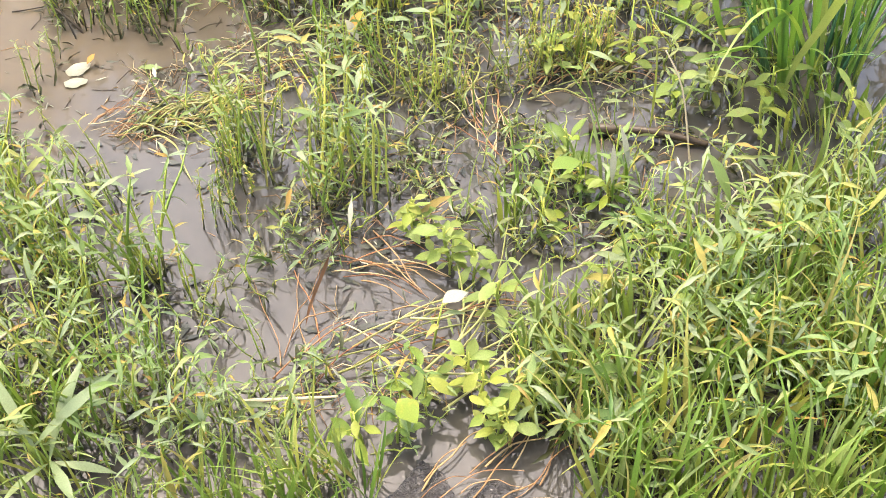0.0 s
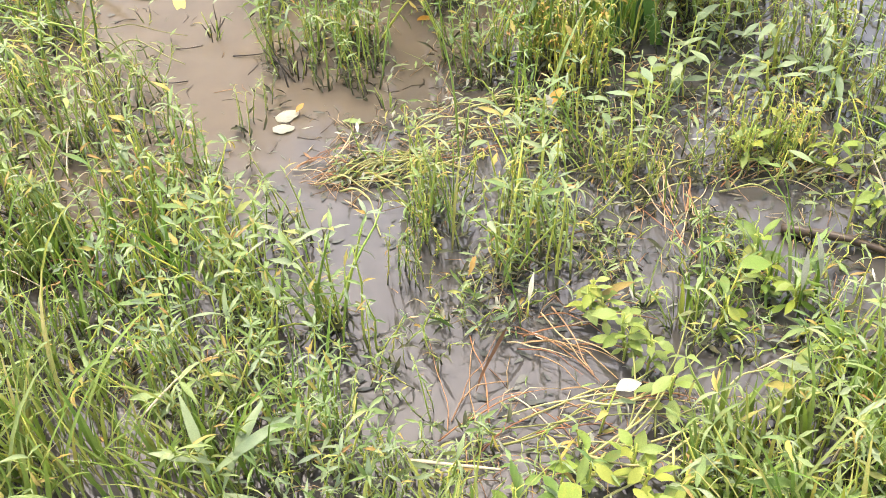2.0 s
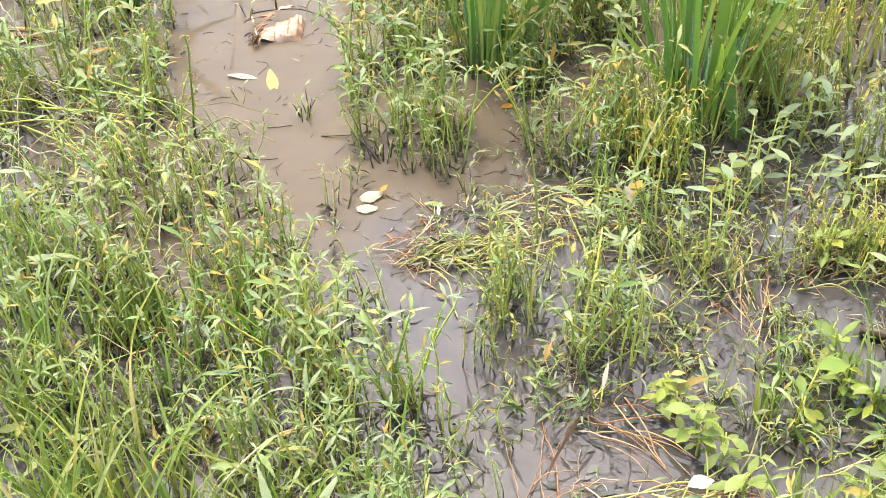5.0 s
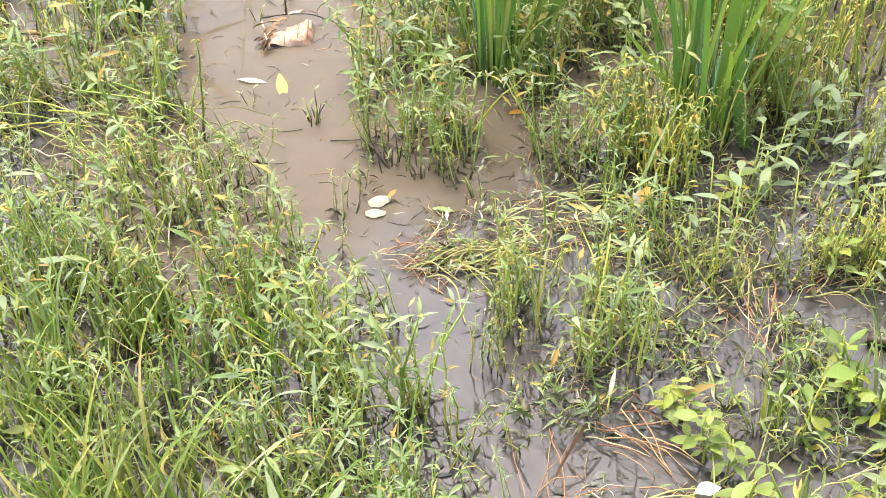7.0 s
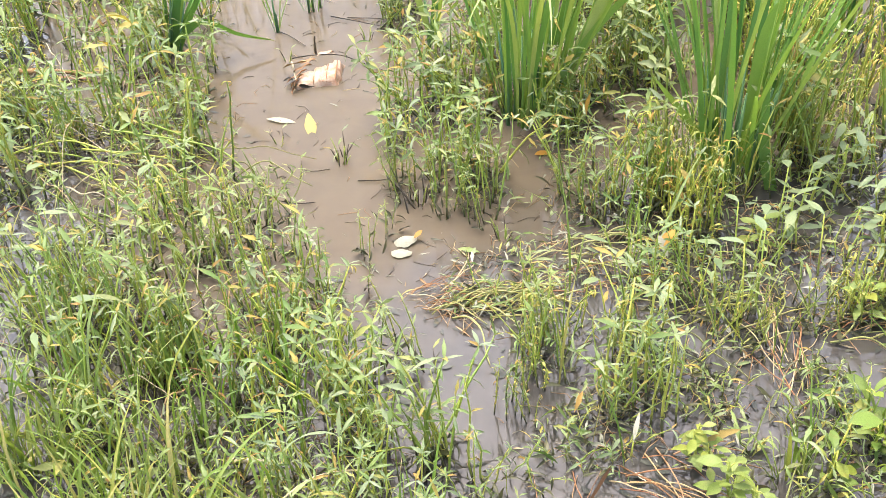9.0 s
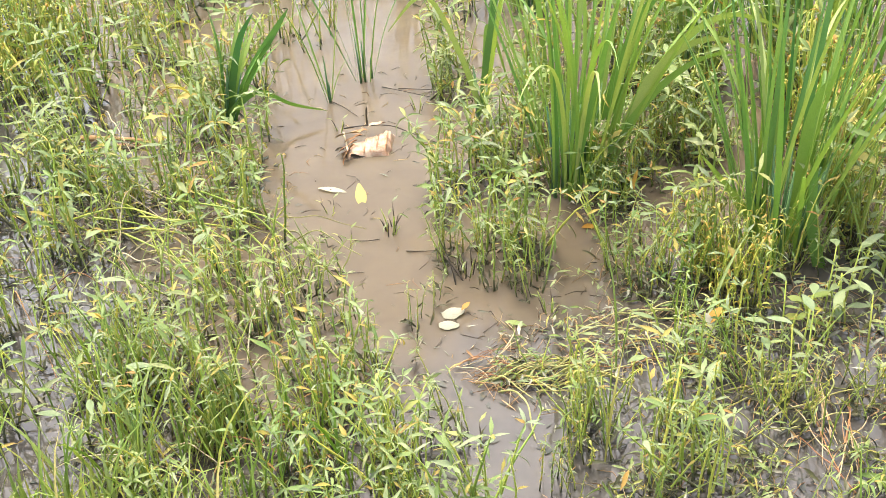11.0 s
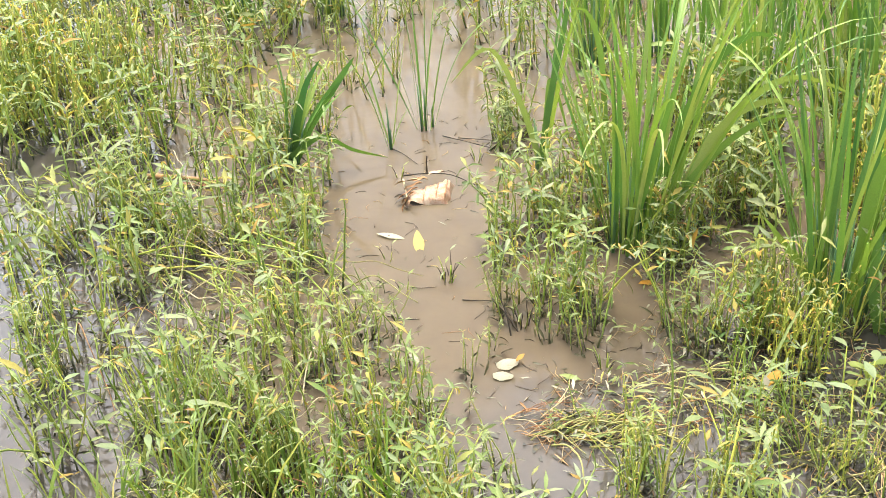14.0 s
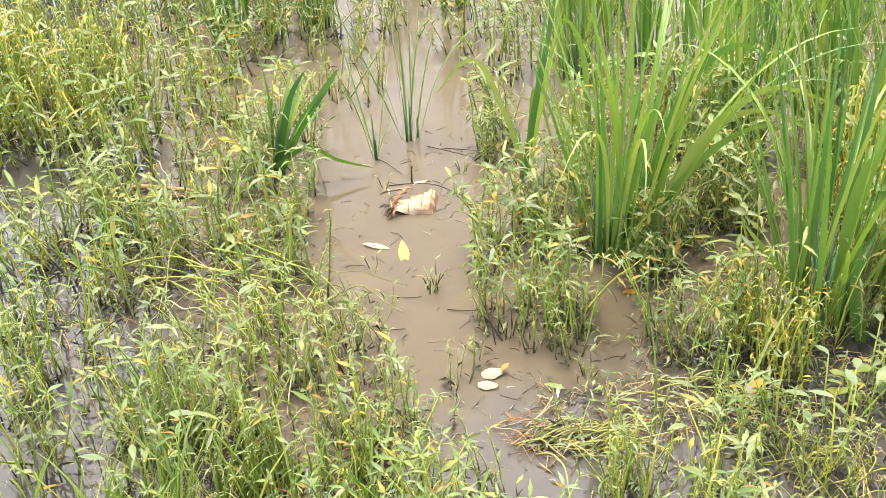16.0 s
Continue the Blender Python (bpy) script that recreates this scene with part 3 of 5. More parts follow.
def grow(rows, plans, single, mass, material, meshes, geos, label, lean, singles, group, near_kinds, avoid=True):
    """Plants the spots of the rows: the ones near the bank as things, the others joined into the mass."""
    spots = scatter(rows, avoid=avoid)
    spots.sort(key=lambda s: s[0] ** 2 + (s[1] - 0.4) ** 2)
    protos = [None] * len(plans)
    for i, (x, y, tall) in enumerate(spots):
        k = RNG.randrange(near_kinds) if y < 2.3 else RNG.randrange(near_kinds, max(near_kinds + 1, len(plans))) if len(plans) > near_kinds else RNG.randrange(len(plans))
        tip = RNG.uniform(0, lean) if RNG.random() < 0.8 else RNG.uniform(lean, lean + 35)
        m = place(x, y, 0, RNG.uniform(0, 360), tip, RNG.uniform(0, 360), tall * RNG.uniform(0.6, 1.15))
        line, leaves = plans[k]
        if i < singles and k < near_kinds:
            if protos[k] is None:
                protos[k] = weed_thing(plans[k], single, meshes, label, group)
                protos[k].matrix_basis = m
            else:
                size = protos[k].scale[0]
                copy_thing(protos[k], m @ Matrix.Diagonal((1 / size, 1 / size, 1 / size, 1)))
        else:
            thick = 1.0 if y < 2.3 else 1.25
            mass.add(tube(line, stem_radii(line, thick), 4), m, 0)
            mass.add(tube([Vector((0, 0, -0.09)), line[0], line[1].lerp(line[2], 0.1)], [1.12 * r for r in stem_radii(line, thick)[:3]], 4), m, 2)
            # rotted leaves at the foot, coloured dark to paint shade between the stems
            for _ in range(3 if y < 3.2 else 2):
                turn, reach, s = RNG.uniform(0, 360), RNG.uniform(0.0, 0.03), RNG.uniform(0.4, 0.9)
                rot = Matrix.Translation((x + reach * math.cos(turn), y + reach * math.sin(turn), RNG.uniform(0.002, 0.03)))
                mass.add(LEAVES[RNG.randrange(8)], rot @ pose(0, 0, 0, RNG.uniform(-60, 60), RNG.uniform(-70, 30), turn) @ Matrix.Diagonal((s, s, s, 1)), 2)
            for j, lm, dead in leaves:
                if dead:
                    mass.add(CURLED[j % 4], m @ lm, 3)
                else:
                    mass.add(geos[j % len(geos)], m @ lm, material)


plans = [weed_plan(RNG.uniform(0.22, 0.34), RNG.randint(3, 4), RNG.uniform(0.75, 1.1), RNG.uniform(0.0, 0.08), RNG.uniform(0.2, 0.42), RNG.randint(3, 5)) for _ in range(14)]
plans += [weed_plan(RNG.uniform(0.22, 0.34), RNG.randint(3, 4), RNG.uniform(1.25, 1.65), RNG.uniform(0.0, 0.07), RNG.uniform(0.2, 0.4), RNG.randint(3, 5)) for _ in range(14)]
low_plans = [weed_plan(RNG.uniform(0.05, 0.13), RNG.randint(2, 3), RNG.uniform(0.55, 0.85), RNG.uniform(0.0, 0.05), 0.15, 3, 0.2) for _ in range(8)]
dry_plans = [weed_plan(RNG.uniform(0.22, 0.36), RNG.randint(6, 8), RNG.uniform(0.7, 1.1), RNG.uniform(0.0, 0.06), 0.15, 2, 0.8) for _ in range(6)]
weeds = Mass([stem_many, leaf_many, mud_and_shade, withered_many])
grow(WEED_LEFT + WEED_FAR + WEED_MID + WEED_NEAR + WEED_EDGE, plans, "water_weed", weeds, 1, LEAF_MESHES, LEAVES, "upright green water weed with narrow paired leaves in muddy water", 13, 120, "water weeds", 14)
LONE = [
    (-0.06, 1.35, 0.035, 0.035, 6, 0.85), (-0.20, 1.40, 0.04, 0.04, 9, 0.8), (-0.25, 1.57, 0.035, 0.07, 8, 0.75), (-0.10, 1.57, 0.035, 0.035, 3, 0.5), (0.01, 1.25, 0.035, 0.035, 3, 0.6), (0.07, 1.16, 0.035, 0.035, 3, 0.45), (-0.04, 1.10, 0.035, 0.04, 7, 0.5),
    (-0.10, 1.08, 0.05, 0.05, 12, 0.5), (-0.32, 1.26, 0.06, 0.08, 18, 0.6), (0.12, 1.10, 0.035, 0.035, 4, 0.4), (-0.38, 1.71, 0.06, 0.09, 10, 0.7), (-0.47, 1.89, 0.05, 0.08, 6, 0.7), (0.02, 1.00, 0.05, 0.04, 12, 0.45),
    (-0.22, 1.56, 0.035, 0.05, 4, 0.8), (-0.18, 1.56, 0.035, 0.05, 4, 0.8), (-0.1, 1.6, 0.035, 0.035, 3, 0.55), (-0.04, 1.36, 0.035, 0.035, 5, 0.8),
    (-0.01, 1.28, 0.035, 0.035, 1, 0.7), (0.02, 1.26, 0.035, 0.035, 1, 0.35), (-0.27, 1.79, 0.035, 0.035, 2, 0.4), (-0.29, 1.86, 0.035, 0.04, 2, 0.4),
    (-0.38, 1.89, 0.04, 0.07, 5, 0.6), (0.07, 1.21, 0.035, 0.035, 1, 0.35), (-0.18, 1.43, 0.035, 0.04, 7, 0.8), (-0.05, 1.34, 0.035, 0.035, 5, 0.9),
    (-0, 1.3, 0.035, 0.035, 1, 0.75), (0.02, 1.23, 0.035, 0.035, 1, 0.6), (-0.11, 1.61, 0.035, 0.035, 3, 0.55), (-0.46, 2.15, 0.06, 0.15, 9, 0.6),
    (-0.31, 1.82, 0.08, 0.08, 6, 0.6), (-0.21, 1.95, 0.035, 0.13, 5, 0.45), (-0.55, 2.15, 0.06, 0.15, 10, 0.6), (-0.17, 3.18, 0.04, 0.18, 4, 0.5),
    (-0.5, 2.41, 0.035, 0.035, 2, 0.3), (-0.84, 3.61, 0.04, 0.11, 4, 0.4), (-0.18, 2.13, 0.035, 0.05, 4, 0.3),
    (-0.26, 1.61, 0.04, 0.14, 8, 0.7), (-0.32, 1.84, 0.04, 0.10, 7, 0.65), (-0.20, 1.40, 0.04, 0.09, 8, 0.65), (-0.39, 2.02, 0.04, 0.09, 6, 0.55), (-0.53, 2.25, 0.06, 0.16, 8, 0.55), (-0.14, 1.67, 0.04, 0.11, 5, 0.6),
]
grow(LONE, plans[:14], "water_weed", weeds, 1, LEAF_MESHES, LEAVES, "single thin green water weed in open muddy water", 14, 40, "water weeds", 14, False)
grow(SPRIGS, low_plans, "weed_sprig", weeds, 1, LEAF_MESHES, LEAVES, "short leafy green weed sprig just above the water", 30, 70, "weed sprigs", 8)
grow(WITHERED, dry_plans, "withered_weed", weeds, 3, CURLED_MESHES, CURLED, "withered yellow-brown weed with curled leaves", 18, 46, "withered weeds", 6)
BANK = [
    (0.79, 0.96, 0.16, 0.10, 32, 1), (1.01, 0.97, 0.14, 0.09, 32, 1), (0.76, 0.80, 0.17, 0.09, 32, 0.9), (0.94, 0.71, 0.10, 0.09, 27, 0.9),
    (1.24, 1.14, 0.07, 0.07, 7, 1), (-0.11, 1.01, 0.15, 0.06, 22, 0.9), (-0.25, 1.17, 0.07, 0.10, 13, 1), (1.07, 1.26, 0.06, 0.04, 4, 1),
]
bank_plans = [weed_plan(RNG.uniform(0.10, 0.19), RNG.randint(3, 4), RNG.uniform(0.65, 1.0), RNG.uniform(0.0, 0.05), 0.25, 4, 0.5) for _ in range(8)]
grow(BANK, bank_plans, "bank_weed", weeds, 1, LEAF_MESHES, LEAVES, "low green weed with pointed leaves at the water's edge", 16, 14, "bank weeds", 8, False)
for x, y, rx, ry, count in [(-2.9, 2.2, 1.1, 1.2, 260), (2.4, 1.9, 1.0, 1.1, 260), (2.9, 4.3, 1.0, 1.4, 240), (-3.6, 4.6, 0.9, 1.4, 240), (-2.0, 1.1, 0.8, 0.4, 120), (2.0, 0.8, 0.8, 0.35, 120)]:
    for px, py, _ in scatter([(x, y, rx, ry, count, 0)], 0.03, True):
        line, leaves = plans[RNG.randrange(14, len(plans))]
        m = place(px, py, 0, RNG.uniform(0, 360), RNG.uniform(0, 16), RNG.uniform(0, 360), RNG.uniform(0.75, 1.2))
        weeds.add(tube([Vector((0, 0, -0.09))] + line, [0.0028] + stem_radii(line), 4), m, 0)
        for j, lm, dead in leaves:
            weeds.add(CURLED[j % 4] if dead else LEAVES[j], m @ lm, 3 if dead else 1)
weeds.done("weed_thicket", "thicket of green and yellowing water weeds in muddy water", "weeds")

# ---- rice ----
BLADES = [blade(0.76 + 0.06 * (k % 5), 0.0095 + 0.0019 * (k % 4), 0.03 + 0.062 * (k % 6), 0.06 + 0.12 * (k % 5), 2.2, twist=0.6 * (k % 3 - 1)) for k in range(12)]
BLADES += [blade(1.05, 0.013, 0.36, 1.5, 2.6, segs=14), blade(1.10, 0.014, 0.30, 1.9, 2.4, segs=14), blade(0.80, 0.011, 0.12, 0.2, 2.0, kink=2.2)]
BLADES += [blade(0.45, 0.010, 0.4, 0.7, 1.6), blade(0.55, 0.011, 0.35, 0.9, 1.6), blade(0.38, 0.013, 0.5, 0.4, 1.6)]
BLADES += [blade(0.50, 0.020, 0.05, 0.5, 1.8), blade(0.62, 0.022, 0.15, 0.8, 1.8), blade(0.42, 0.021, 0.3, 0.6, 1.8)]
BLADE_MESHES = [mesh_of("rice_leaf", g, rice_green) for g in BLADES]


def rice_plan(count, spread, wide=False):
    plan = []
    for i in range(count):
        k = RNG.randrange(12) if RNG.random() < 0.78 else RNG.choice((12, 12, 13, 13, 14, 15, 15, 16, 16, 17, 17))
        if wide:
            k = 18 + i % 3
        r, turn = spread * math.sqrt(RNG.random()), RNG.uniform(0, 360)
        way = turn + RNG.uniform(-70, 70)
        s = RNG.uniform(0.8, 1.15)
        m = pose(r * math.cos(radians(turn)), r * math.sin(radians(turn)), -0.03, 0, 0, way) @ Matrix.Diagonal((s, s, s, 1))
        plan.append((k, m))
    return plan


def rice_clump(x, y, count, spread, size, lean=0.0, lean_way=0.0, wide=False, label="tall bright green rice clump standing in muddy water"):
    root = thing("rice_clump", place(x, y, 0, RNG.uniform(0, 360), lean, lean_way, size), label, "rice", "rice clumps")
    for k, m in rice_plan(count, spread, wide):
        piece("blade", BLADE_MESHES[k], root, m)
    for _ in range(max(3, count // 3)):
        r, turn = spread * math.sqrt(RNG.random()), RNG.uniform(0, 6.28)
        foot = Vector((r * math.cos(turn), r * math.sin(turn), -0.08))
        geo = tube([foot, foot * 1.1 + Vector((0, 0, 0.18)), foot * 1.5 + Vector((0, 0, RNG.uniform(0.26, 0.44)))], [0.0065, 0.0055, 0.0025])
        piece("stem", mesh_of("rice_stem", geo, rice_culm), root, label="dark blue-green leaf sheath")
    return root


for row in [
    (0.25, 2.68, 62, 0.085, 1.0, 5, 0), (0.73, 2.30, 64, 0.095, 1.0, 3, 20), (0.71, 3.42, 44, 0.09, 0.95), (0.18, 4.25, 50, 0.09, 0.9),
    (1.02, 3.60, 38, 0.09, 1.0), (0.62, 3.87, 32, 0.08, 0.95), (0.48, 4.30, 34, 0.08, 0.9), (1.12, 3.30, 32, 0.08, 1.0),
    (1.37, 1.50, 84, 0.14, 0.80, 14, 200), (1.42, 1.80, 36, 0.09, 0.8), (-1.53, 5.02, 50, 0.09, 0.95), (-1.08, 5.08, 44, 0.08, 0.9), (1.45, 2.95, 28, 0.08, 1.0),
]:
    rice_clump(*row)
rice_clump(-0.477, 3.61, 10, 0.045, 0.75, label="thin young rice plant with few arching blades")
rice_clump(-0.037, 3.20, 5, 0.03, 0.90, label="thin rice plant with folded yellow-green blades")
rice_clump(-0.93, 3.28, 8, 0.03, 0.80, 14, 10, True, label="small leaning rice plant among weeds")
rice_clump(-0.583, 3.42, 4, 0.01, 0.55, label="single rice shoot in open water")
far_rice = Mass([rice_many])
for x, y in [(0.2, 5.1), (0.8, 4.7), (1.3, 4.3), (1.7, 3.6), (1.0, 5.3), (1.5, 5.0), (-0.4, 5.4), (-0.8, 5.9), (0.4, 5.9), (1.9, 4.6), (-1.9, 5.7), (2.0, 2.9), (1.3, 6.0), (-2.6, 5.8), (0.95, 4.05), (1.35, 3.75), (0.85, 4.35), (1.25, 3.1), (0.35, 4.7)]:
    for k, m in rice_plan(30, 0.08):
        far_rice.add(BLADES[k], place(x, y) @ m)
# added rice band out of view, keeps low sky out of the water's reflection
for i in range(110):
    x, y = RNG.uniform(-5.0, 5.0), RNG.uniform(5.7, 9.5)
    for k, m in rice_plan(22, 0.09):
        far_rice.add(BLADES[k], place(x, y, 0, 0, 0, 0, RNG.uniform(0.85, 1.1)) @ m)
far_rice.done("far_rice", "bright green rice growing beyond the weeds, its rear band added out of view", "rice")

# ---- grass of the near bank ----
SHORT = [blade(0.09 + 0.022 * (k % 5), 0.0040 + 0.0010 * (k % 4), 0.06 + 0.09 * (k % 5), 0.15 + 0.2 * (k % 6), 1.8, segs=6, twist=0.7 * (k % 3 - 1)) for k in range(10)]
SHORT += [blade(0.16, 0.0085, 0.08, 0.3, 1.8, segs=6), blade(0.20, 0.0080, 0.15, 0.5, 1.8, segs=6)]
SHORT_MESHES = [mesh_of("grass_leaf", g, grass_green) for g in SHORT]
GRASS_AT = [
    (0.02, 0.86, 0.22, 0.05, 16, 0.8),
    (0.80, 0.68, 0.34, 0.16, 110, 0.95), (0.62, 0.92, 0.14, 0.10, 18, 0.9), (0.95, 1.00, 0.22, 0.14, 16, 0.9), (0.14, 0.82, 0.10, 0.05, 10, 0.75),
    (-0.32, 1.00, 0.14, 0.10, 14, 0.9), (-0.68, 1.40, 0.18, 0.16, 10, 1.0), (-0.60, 1.62, 0.18, 0.10, 7, 1.1), (1.25, 1.15, 0.18, 0.20, 20, 1.0),
    (0.60, 0.45, 0.45, 0.14, 40, 0.9), (-0.45, 1.12, 0.2, 0.1, 10, 1.0), (-0.62, 1.10, 0.15, 0.12, 18, 0.9), (-0.95, 1.3, 0.2, 0.15, 14, 1.2), (0.70, 1.30, 0.16, 0.12, 6, 0.9),
]
tuft_plans = []
for _ in range(8):
    tuft_plans.append([(RNG.randrange(12), pose(RNG.uniform(-0.025, 0.025), RNG.uniform(-0.025, 0.025), -0.01, 0, 0, RNG.uniform(0, 360))) for _ in range(9)])
tufts = [None] * 8
turf = Mass([grass_many])
grass_spots = scatter(GRASS_AT, 0.025, True)
RNG.shuffle(grass_spots)
for i, (x, y, tall) in enumerate(grass_spots):
    k = RNG.randrange(8)
    m = place(x, y, max(0.0, bed_height(x, y)), RNG.uniform(0, 360), RNG.uniform(0, 18), RNG.uniform(0, 360), 1.0)
    if i < 110:
        if tufts[k] is None:
            tufts[k] = thing("grass_tuft", m, "bright green grass tuft at the water's edge", "grass", "grass tufts")
            for b, bm in tuft_plans[k]:
                piece("blade", SHORT_MESHES[b], tufts[k], bm)
        else:
            copy_thing(tufts[k], m)
    else:
        s = tall * RNG.uniform(0.8, 1.2)
        for b, bm in tuft_plans[k]:
            turf.add(SHORT[b], m @ Matrix.Diagonal((s, s, s, 1)) @ bm)
THIN = [blade(0.20 + 0.03 * (k % 5), 0.0042 + 0.0009 * (k % 4), 0.05 + 0.07 * (k % 4), 0.2 + 0.25 * (k % 5), 2.0, segs=6, twist=0.6 * (k % 3 - 1)) for k in range(10)]
for x, y, _ in scatter([(-0.68, 1.42, 0.26, 0.20, 80, 0), (-0.62, 1.66, 0.26, 0.14, 40, 0), (-0.95, 1.60, 0.30, 0.30, 45, 0), (-0.62, 1.13, 0.16, 0.14, 90, 0), (-0.38, 1.46, 0.08, 0.14, 20, 0), (-0.22, 1.15, 0.16, 0.14, 30, 0), (-0.90, 2.00, 0.40, 0.25, 30, 0), (0.85, 0.76, 0.38, 0.20, 190, 0), (0.60, 1.60, 0.5, 0.4, 30, 0), (-1.15, 2.60, 0.45, 0.35, 25, 0)], 0.004, True):
    turf.add(THIN[RNG.randrange(10)], place(x, y, -0.01, RNG.uniform(0, 360), RNG.uniform(0, 12), RNG.uniform(0, 360), RNG.uniform(0.75, 1.15)))
for i in range(420):
    x, y = RNG.uniform(-3.4, 3.4), RNG.uniform(-0.9, 0.42)
    if math.hypot(x - 0.05, y + 0.05) < 0.45:
        continue
    for b, bm in tuft_plans[i % 8]:
        turf.add(SHORT[b], place(x, y, bed_height(x, y), RNG.uniform(0, 360), RNG.uniform(0, 18), RNG.uniform(0, 360), RNG.uniform(0.7, 1.1)) @ bm)
turf.done("turf", "dense green grass at the water's edge", "grass")

# ---- broad-leaved weeds ----
OVAL = [leaf(0.038 + 0.005 * k, 0.021 + 0.0028 * (k % 4), droop=0.3 + 0.3 * (k % 3), fold=0.26, segs=7, belly=0.42, stalk=0.3, wave=0.07, blunt=1.9, ragged=0.08) for k in range(6)]
OVAL_MESHES = [mesh_of("oval_leaf", g, broad_green) for g in OVAL]
LIME_MESHES = [mesh_of("oval_leaf", g, lime_leaf) for g in OVAL]


GREY_GREEN = [mesh_of("broad_blade", leaf(0.046 + 0.005 * k, 0.015 + 0.0015 * (k % 3), droop=0.4 + 0.3 * (k % 3), fold=0.3, segs=7, belly=0.4, wave=0.08, ragged=0.15), glaucous) for k in range(6)]


def broad_weed(x, y, leaves, size, label, meshes=None):
    root = thing("broadleaf_weed", place(x, y, 0, RNG.uniform(0, 360), 0, 0, size), label, "weed", "broad-leaved weeds")
    stem = [Vector((0, 0, -0.06)), Vector((0.004, 0, 0.03)), Vector((0.012, 0.006, 0.08)), Vector((0.01, 0.012, 0.125))]
    piece("stem", mesh_of("broad_stem", tube(stem, [0.004, 0.0038, 0.003, 0.002]), stem_green), root)
    for i in range(leaves):
        turn = 137.5 * i + RNG.uniform(-25, 25)
        h = 0.025 + 0.098 * i / leaves
        c, s = math.cos(radians(turn)), math.sin(radians(turn))
        reach = RNG.uniform(0.007, 0.022)
        foot, end = Vector((0.008, 0.006, h)), Vector((0.008 + reach * c, 0.006 + reach * s, h + RNG.uniform(0.002, 0.012)))
        petiole = piece("petiole", mesh_of("petiole", tube([foot, foot.lerp(end, 0.5) + Vector((0, 0, 0.002)), end], [0.0018, 0.0016, 0.0013], 4), stem_green), root)
        m = Matrix.Translation(end) @ pose(0, 0, 0, RNG.uniform(-30, 30), -RNG.uniform(-15, 45), turn)
        piece("leaf", (meshes or (OVAL_MESHES if RNG.random() < 0.75 else LIME_MESHES))[RNG.randrange(6)], petiole, m)
    return root


for x, y, count, size in [
    (0.45, 1.27, 9, 0.72), (0.46, 1.19, 10, 0.78), (0.49, 1.15, 11, 0.84), (0.43, 1.32, 9, 0.72), (0.40, 0.94, 11, 0.84), (0.41, 0.82, 9, 0.72), (0.27, 0.88, 10, 0.78), (0.75, 1.30, 10, 0.78), (0.80, 1.25, 11, 0.84), (0.40, 0.84, 10, 0.78),
    (0.47, 1.21, 9, 1.0), (0.51, 1.06, 9, 1.0), (0.76, 1.36, 8, 1.0), (0.22, 0.89, 8, 0.9), (0.41, 0.90, 8, 0.9),
    (0.43, 0.81, 7, 0.9), (0.43, 1.29, 8, 0.9), (0.85, 1.68, 8, 1.0), (0.93, 1.70, 8, 1.0), (1.03, 1.44, 8, 1.0), (1.16, 1.32, 7, 1.1),
    (0.88, 1.01, 8, 1.0), (0.88, 0.90, 7, 1.0), (0.79, 0.89, 7, 1.0), (0.80, 1.09, 8, 1.0), (1.04, 1.05, 8, 1.0), (0.64, 1.22, 7, 0.9),
    (1.04, 0.92, 7, 1.0), (0.68, 1.03, 8, 1.0), (0.72, 1.95, 8, 0.9),
    (1.12, 1.48, 8, 1.1), (1.20, 1.72, 8, 1.1), (1.28, 1.60, 8, 1.2), (1.22, 1.38, 8, 1.1), (1.30, 1.27, 7, 1.1), (1.02, 1.62, 8, 1.0), (0.34, 0.93, 7, 1.0), (0.46, 0.86, 6, 1.0),
]:
    broad_weed(x, y, count, 0.85 * size, "low weed with broad oval light green leaves")
for x, y, count, size in [(0.78, 1.98, 9, 1.0), (1.08, 2.33, 9, 1.1), (0.98, 1.88, 9, 1.0), (0.88, 2.10, 9, 1.0), (0.95, 2.15, 9, 1.2), (1.05, 2.02, 9, 1.2), (1.20, 2.15, 9, 1.2), (1.10, 1.85, 9, 1.1), (1.00, 2.28, 9, 1.2)]:
    broad_weed(x, y, count, size, "grey-green weed with pointed pale leaves beside the rice", GREY_GREEN)

# ---- litter, dead stems and floating leaves ----
def strand(name, points, radius, material, label, category, sides=5):
    """A bent stem that lies on the water or leans out of it."""
    pts = [Vector(p) for p in points]
    fine = []
    for i in range(len(pts) - 1):
        p0, p1, p2, p3 = pts[max(i - 1, 0)], pts[i], pts[i + 1], pts[min(i + 2, len(pts) - 1)]
        for j in range(5):
            t = j / 5
            fine.append(0.5 * (2 * p1 + (p2 - p0) * t + (2 * p0 - 5 * p1 + 4 * p2 - p3) * t * t + (3 * p1 - p0 - 3 * p2 + p3) * t**3))
    fine.append(pts[-1])
    count = len(fine)
    radii = [radius * (1 - 0.45 * i / count) * (1.25 if i % 5 == 2 else 1.0) for i in range(count)]
    return tagged(new(name, mesh_of(name, tube(fine, radii, sides), material)), label, category)


strand("log", [(0.85, 1.459, 0.014), (0.94, 1.41, 0.020), (1.00, 1.37, 0.017), (1.05, 1.335, 0.008)], 0.0115, twig_dark, "dark wet fallen stick lying in shallow water", "stick", 8)


